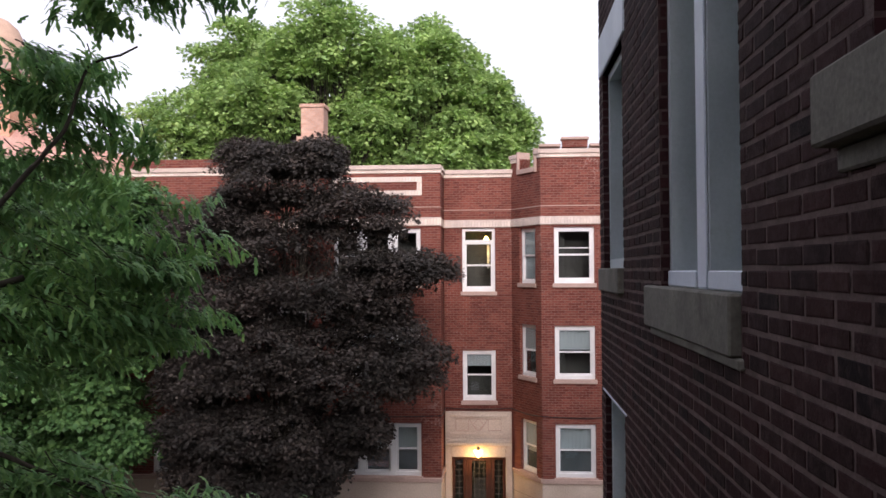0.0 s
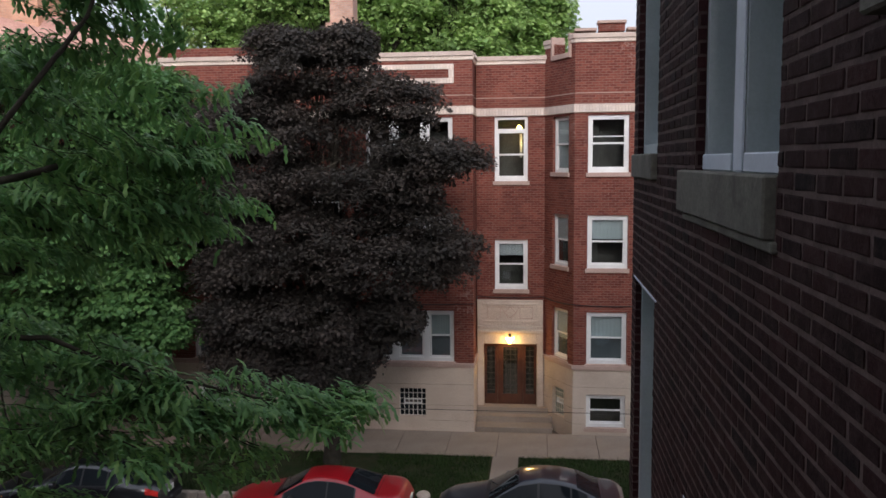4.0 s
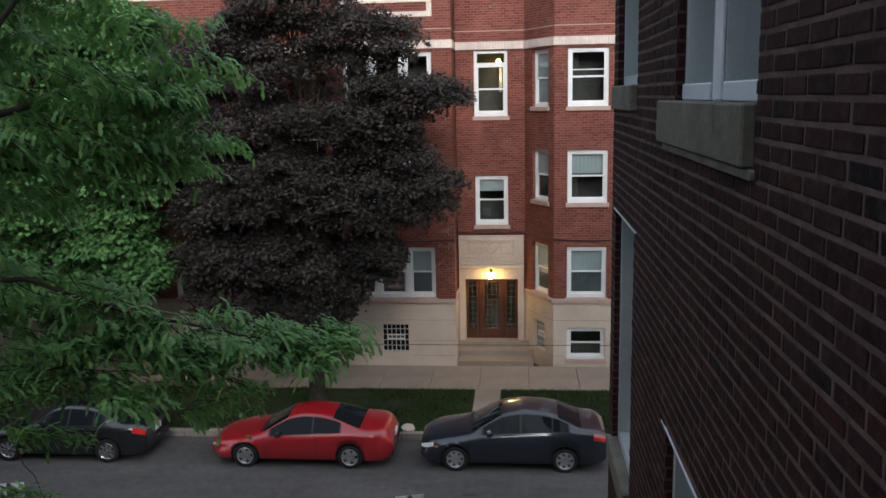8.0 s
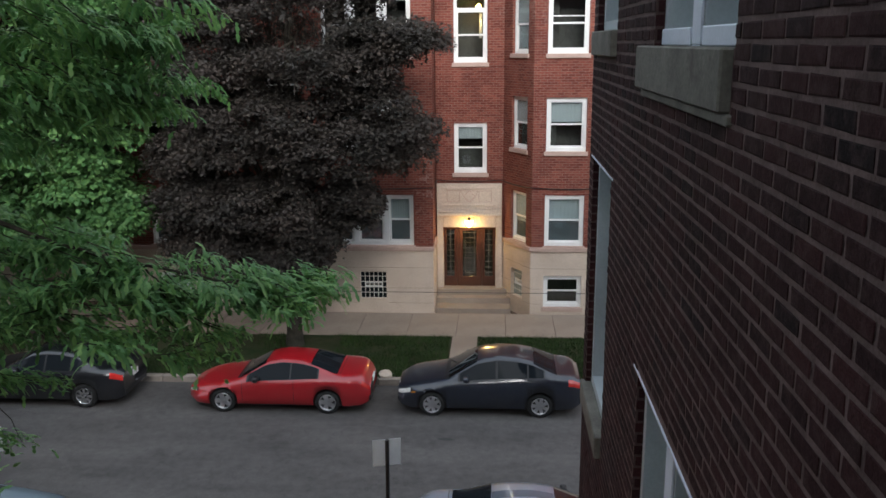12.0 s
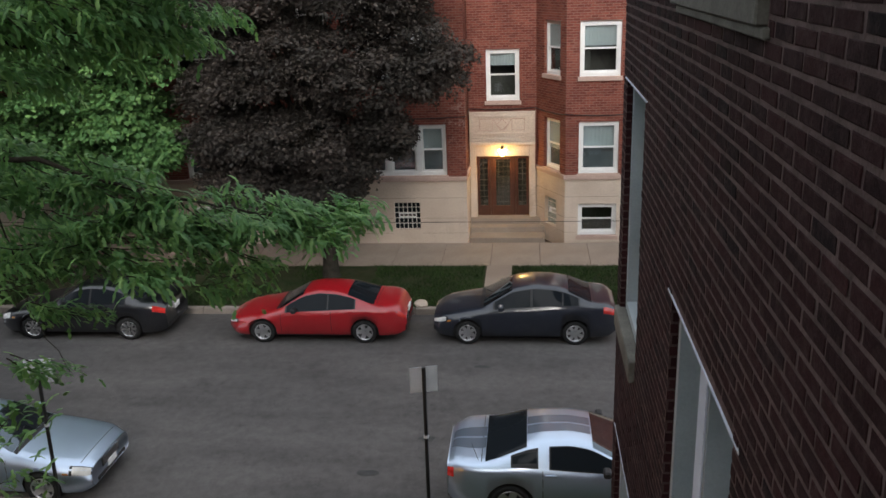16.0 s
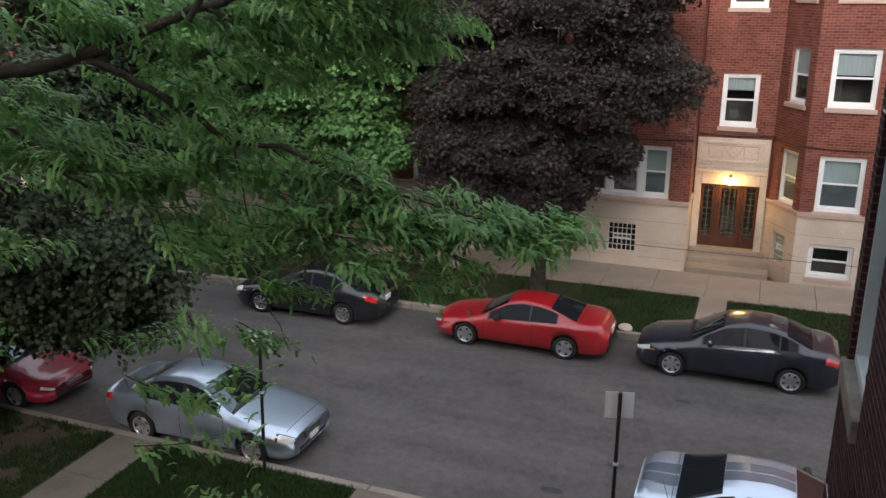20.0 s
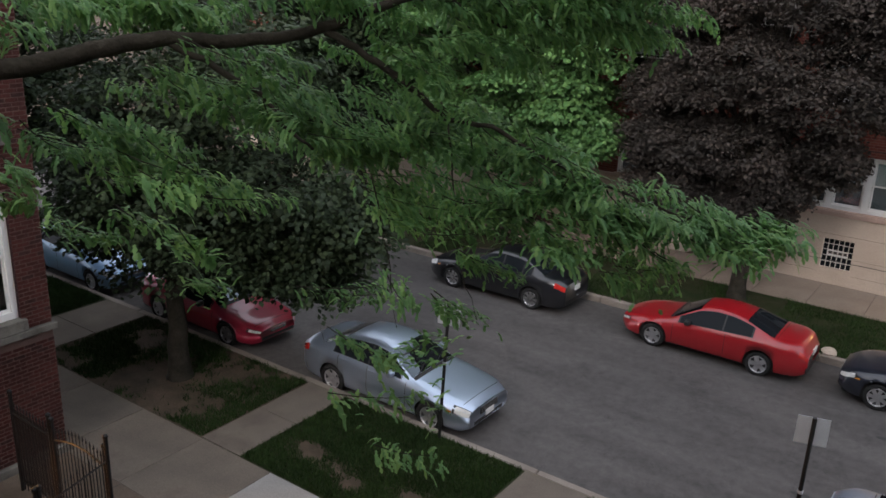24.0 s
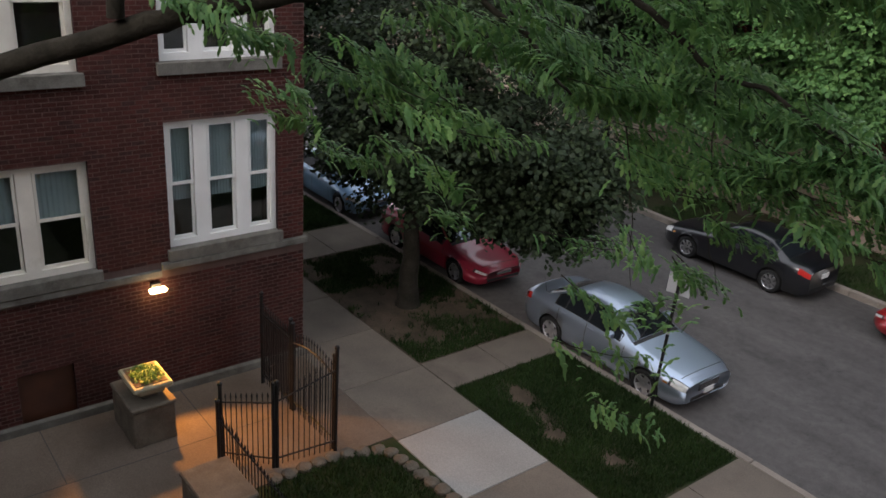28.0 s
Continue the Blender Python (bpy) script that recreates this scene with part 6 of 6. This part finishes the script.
# ---- street signs and cables ----
for at, lean, lab in (((-1.53, 12.05, 0.1), 0.4, "grey parking sign on a dark steel post, seen from behind"), ((-8.12, 12.17, 0.1), 2.2, "grey parking sign on a leaning dark post, seen from behind")):
    s = thing("street_sign", Matrix.Translation(at) @ pose(0, 0, 0, 0, lean, 0), lab, "sign")
    part("post", rod(bmesh.new(), (0, 0, -0.1), (0, 0, 2.95), 0.032), M["iron"], s)
    for z0, tilt in ((2.50, 16),):
        part("sign_plate", boxes((-0.22, 0.04, z0, 0.22, 0.048, z0 + 0.44), bev=0.003), M["sign_back"], s, "bare metal back of a sign").rotation_euler = (0, 0, radians(tilt))
    part("post_collar", rod(bmesh.new(), (0, 0, 1.70), (0, 0, 1.75), 0.04), M["sign_back"], s)
    part("bolt", rod(bmesh.new(), (0, -0.05, 2.62), (0, 0.05, 2.62), 0.01, seg=6), M["chrome"], s)
pts = [(-30 + 50 * i / 24, 22.4, 2.30 + 0.25 * ((i - 14) / 12) ** 2) for i in range(25)]
tagged(part("overhead_cable", tube(pts, [0.009] * 25, 5), M["iron"]), "thin dark cable strung along the street", "cable")
run = [(PX0, FY - 0.02), (PX1 + 0.02, FY - 0.02), (PX1 + 0.02, RY - 0.02), (RX0 - 0.02, RY - 0.02), (BAY0 - 0.02, FY - 0.02), (BAY1, FY - 0.02)]
pts = []
for (ax, ay), (bx, by) in zip(run, run[1:]):
    for i in range(8):
        f = i / 8
        pts.append((ax + (bx - ax) * f, ay + (by - ay) * f, 4.42 - 0.05 * math.sin(f * math.pi)))
tagged(part("facade_cable", tube(pts, [0.015] * len(pts), 5), M["iron"]), "dark cable clipped along the brick facade", "cable")

# ---- courtyard: wall lamp, planters, gate, fences, edging stones ----
wl_ob = thing("wall_lamp", (VX, 4.57, 2.3), "bright warm wall lamp on the brick courtyard wall", "lamp")
part("lamp_base", boxes((0.002, -0.09, -0.06, 0.07, 0.09, 0.1), bev=0.01), M["iron"], wl_ob)
part("lamp_lens", boxes((0.072, -0.15, -0.04, 0.21, 0.15, 0.04), bev=0.03), M["glow_wall"], wl_ob, "glowing lamp lens")
wp = new("wall_lamp_light", bpy.data.lights.new("wall_lamp_light", "SPOT"))
wp.data.energy, wp.data.color, wp.data.shadow_soft_size, wp.data.spot_size, wp.data.spot_blend = 330, (1.0, 0.40, 0.065), 0.05, radians(104), 0.35
wp.matrix_world = look((VX + 0.36, 4.57, 2.16), (VX + 4.5, 4.5, 0.15))


def worn_block(hx, hy, z0, z1, seed):
    """A stone block with chipped, uneven faces."""
    bm = boxes((-hx, -hy, z0, hx, hy, z1), bev=0.02)
    bmesh.ops.subdivide_edges(bm, edges=bm.edges[:], cuts=5, use_grid_fill=True)
    off = Vector((len(seed) * 1.7, hx, z0))
    for vv in bm.verts:
        vv.co += Vector((noise.noise(vv.co * 4 + off), noise.noise(vv.co * 4 + off * 2), 0.4 * noise.noise(vv.co * 5 - off))) * 0.022
    return bm


def pedestal(name, x, y, label):
    root = thing(name, (x, y, 0.147), label, "pedestal", "courtyard pedestals")
    part("block", worn_block(0.52, 0.36, 0.0, 0.68, name), M["pedestal_stone"], root)
    part("cap", worn_block(0.54, 0.38, 0.682, 0.76, name + "cap"), M["pedestal_stone"], root)
    return root


pedestal("stone_pedestal", -12.45, 3.92, "weathered stone pedestal beside the courtyard path")
pedestal("stone_pedestal", -9.5, 4.0, "weathered stone pedestal lit warm by the wall lamp")
pot = thing("planter", (-12.33, 3.95, 0.907), "square stone planter with bright green plants, on a pedestal", "planter")
part("foot", boxes((-0.16, -0.14, 0, 0.16, 0.14, 0.14), bev=0.02), M["sill_stone"], pot)
part("bowl", boxes((-0.30, -0.23, 0.13, 0.30, 0.23, 0.26), (-0.41, -0.33, 0.262, 0.41, 0.33, 0.35), bev=0.025), M["cream_stone"], pot)
part("soil_bed", boxes((-0.33, -0.26, 0.352, 0.33, 0.26, 0.362)), M["soil"], pot)
rng = np.random.default_rng(4)
cc = np.stack([rng.uniform(-0.27, 0.27, 150), rng.uniform(-0.2, 0.2, 150), rng.uniform(0.36, 0.41, 150)], 1)
cc = cc[(cc[:, 0] / 0.28) ** 2 + (cc[:, 1] / 0.21) ** 2 < 1]
v, q = leaf_cloud(cc, 0.035, 14, 0.04, rng, -0.3)
tagged(raw_mesh("plant_growth", v, q, M["leaf_green"], pot), kind="stuff")


def fence(name, a, b, h0, h1, label, arch=0.0, gap=0.09, z0=0.147, rails=(0.12, 0.86), category="fence", mesh=False):
    """Iron pickets between two plan points: posts, two rails, spear-topped pickets."""
    root = thing(name, (a[0], a[1], z0), label, category)
    d = Vector((b[0] - a[0], b[1] - a[1], 0))
    n = max(2, round(d.length / gap))
    top = lambda f: h0 + (h1 - h0) * f + arch * math.sin(math.pi * f)
    for f, h in ((0, h0 + 0.12), (1, h1 + 0.12)):
        q = d * f
        bm = rod(bmesh.new(), (q.x, q.y, 0), (q.x, q.y, h), 0.034, seg=8)
        bmesh.ops.create_uvsphere(bm, u_segments=8, v_segments=6, radius=0.045, matrix=Matrix.Translation((q.x, q.y, h + 0.03)))
        part("post", bm, M["iron"], root)
    for r in rails:
        pts = [d * (i / 8) + Vector((0, 0, r * top(i / 8))) for i in range(9)]
        part("rail", tube(pts, [0.017] * 9, 6), M["iron"], root)
    for i in range(1, n):
        f = i / n
        q, h = d * f, top(f)
        bm = rod(bmesh.new(), (q.x, q.y, 0.05), (q.x, q.y, h - 0.09), 0.0095, seg=6)
        rod(bm, (q.x, q.y, h - 0.09), (q.x, q.y, h), 0.02, 0.001, seg=6)
        part("picket", bm, M["iron"], root)
    if mesh:
        bm = bmesh.new()
        for i in range(1, 40):
            f = i / 40
            rod(bm, tuple(d * f + Vector((0, 0, 0.15))), tuple(d * f + Vector((0, 0, top(f) * 0.92))), 0.006, seg=4)
        tagged(part("mesh_screen", bm, M["iron"], root), kind="stuff")
    return root


fence("iron_gate", (-10.14, 6.34), (-10.28, 5.33), 1.86, 1.46, "black iron gate leaf swung open, with spear tops", category="gate")
fence("iron_gate", (-10.30, 5.28), (-10.92, 4.66), 1.44, 1.30, "black iron gate leaf swung inward along the lawn", category="gate")
fence("iron_fence", (-11.62, 6.33), (-10.24, 6.36), 1.62, 1.66, "black iron fence panel with an arched top", arch=0.14)
fence("iron_fence", (-12.75, 6.28), (-11.68, 6.32), 1.75, 1.68, "black iron fence panel with a wire screen by the wall", mesh=True)
fence("low_fence", (-10.85, 4.58), (-8.2, 4.74), 1.05, 0.62, "low black iron fence along the courtyard lawn", gap=0.1)
edge = thing("edging_stones", (-10.0, 5.2, 0.13), "row of rough grey stones edging the lawn", "stones")
line = [(-10.0, 5.0), (-10.02, 6.35), (-9.72, 7.1), (-8.2, 7.28), (-6.5, 7.3)]
rnd = random.Random(12)
for (ax, ay), (bx, by) in zip(line, line[1:]):
    n = max(1, round(math.hypot(bx - ax, by - ay) / 0.27))
    for i in range(n):
        bm = bmesh.new()
        bmesh.ops.create_icosphere(bm, subdivisions=2, radius=0.14)
        for vv in bm.verts:
            vv.co *= 1 + 0.22 * noise.noise(vv.co * 9 + Vector((i, ax, bx)))
            vv.co.z *= 0.55
        st = part("stone", bm, M["pedestal_stone"], edge)
        f = (i + 0.5) / n
        st.matrix_basis = pose(ax + (bx - ax) * f + 10.0, ay + (by - ay) * f - 5.2, 0.03, 0, 0, rnd.uniform(0, 180))

# ---- verge details: bare soil, grass, kerb stone, asphalt stains ----
def blob(name, x, y, z, rx, ry, material, label, category, seed):
    pts = [(0, 0, 0.004)]
    n = 28
    for i in range(n):
        a = 2 * math.pi * i / n
        k = 1 + 0.45 * noise.noise((math.cos(a) * 1.6 + seed, math.sin(a) * 1.6, seed * 0.7))
        pts.append((rx * k * math.cos(a), ry * k * math.sin(a), -0.003))
    ob = part(name, (pts, [(0, 1 + i, 1 + (i + 1) % n) for i in range(n)]), M[material], smooth=True)
    ob.location = (x, y, z)
    return tagged(ob, label, category, kind="structure")


for i, (x, y, rx, ry) in enumerate(((-2.9, 13.7, 0.2, 0.1), (-0.95, 14.35, 0.13, 0.1), (-2.3, 17.9, 0.2, 0.06), (-1.0, 18.1, 0.2, 0.07), (-1.9, 14.9, 0.16, 0.1))):
    blob("road_stain", x, y, 0.07 * (1 - ((y - 16.9) / 4.5) ** 2) - 0.018, rx, ry, "oil", "dark oil stain on the asphalt", "stain", i + 4.1)
ks = bmesh.new()
bmesh.ops.create_icosphere(ks, subdivisions=2, radius=0.2)
for vv in ks.verts:
    vv.co *= 1 + 0.25 * noise.noise(vv.co * 6)
    vv.co.z *= 0.5
st = tagged(part("loose_stone", ks, M["limestone"]), "pale loose stone lying on the far verge by the kerb", "stone")
st.location = (-2.85, 21.6, 0.2)


def lawn(name, x0, x1, y0, y1, count, z, keep, label):
    rng = np.random.default_rng(int(abs(x0) * 10))
    c = np.stack([rng.uniform(x0, x1, count), rng.uniform(y0, y1, count), np.full(count, z)], 1)
    c = c[np.array([keep(x, y) for x, y, _ in c])]
    n = len(c)
    h, a = rng.uniform(0.05, 0.11, n), rng.uniform(0, 2 * math.pi, n)
    side = np.stack([np.cos(a), np.sin(a), np.zeros(n)], 1) * 0.009
    lean = np.stack([rng.normal(0, 0.035, n), rng.normal(0, 0.035, n), h], 1)
    v = np.stack([c - side, c + side, c + lean + side * 0.2, c + lean - side * 0.2], 1).reshape(-1, 3)
    return tagged(raw_mesh(name, v, np.arange(n * 4).reshape(-1, 4), M["grass"], None), label, "grass", kind="stuff")


SOIL = [(-9.8, 10.25, 0.5, 0.26), (-8.95, 10.15, 0.36, 0.22), (-8.5, 9.95, 0.25, 0.2), (-7.4, 10.3, 0.4, 0.2)]
for i, (x, y, rx, ry) in enumerate(SOIL):
    blob("soil_patch", x, y, 0.137, rx * 1.25, ry * 1.25, "dirt", "bare soil patch worn into the verge grass", "soil", i + 11.3)


def near_grass(x, y):
    if -11.8 < x < -10.65 or -19.4 < x < -17.5 or -6.25 < x < -4.85:
        return False
    k = noise.noise((x * 0.9, y * 0.9, 3)) + 0.45 * noise.noise((x * 4, y * 4, 8)) + 0.5 * noise.noise((x * 31, y * 31, 1))
    if -17.6 < x < -11.7:
        return k > -0.1 + 0.75 * max(0.0, 1 - math.hypot((x + 14.0) / 1.25, y - 10.4) / 1.5)
    for px, py, rx, ry in SOIL:
        k -= 0.95 * max(0.0, 1.25 - math.hypot((x - px) / rx, (y - py) / ry))
    return k > -0.62


lawn("verge_grass", -22, -2.5, 9.33, 12.26, 120000, 0.128, near_grass, "patchy short grass on the near verge")
lawn("far_grass", -16, 5, 21.55, 24.82, 52000, 0.128, lambda x, y: not -1.25 < x < -0.38 and noise.noise((x * 0.7, y * 0.7, 5)) + 0.5 * noise.noise((x * 29, y * 29, 2)) > (0.12 if x < -4.6 else -0.45), "short green grass on the far verge")
lawn("courtyard_grass", -9.9, -4, 4.9, 7.1, 22000, 0.128, lambda x, y: True, "short green grass in the courtyard")

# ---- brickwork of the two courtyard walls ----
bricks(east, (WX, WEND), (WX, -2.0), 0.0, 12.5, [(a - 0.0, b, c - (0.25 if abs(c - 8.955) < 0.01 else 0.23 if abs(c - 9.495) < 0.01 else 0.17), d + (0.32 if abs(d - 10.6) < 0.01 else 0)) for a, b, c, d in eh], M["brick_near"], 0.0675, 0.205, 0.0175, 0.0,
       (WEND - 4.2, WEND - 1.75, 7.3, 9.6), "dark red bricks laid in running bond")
bricks(west, (VX, -6.0), (VX, VEND), 0.3, 9.5, [(a - 8, b - 8, c - 0.2, d) for a, b, c, d in wh] + [(BASE[0] - 8, BASE[1] - 8, BASE[2], BASE[3]), (0, 30, 2.5, 2.74)], M["brick_west"], 0.074, 0.216, 0.015, 0.0,
       (uw(0.5) - 8, uw(7.5) - 8, 2.2, 6.0), "red bricks laid in running bond")
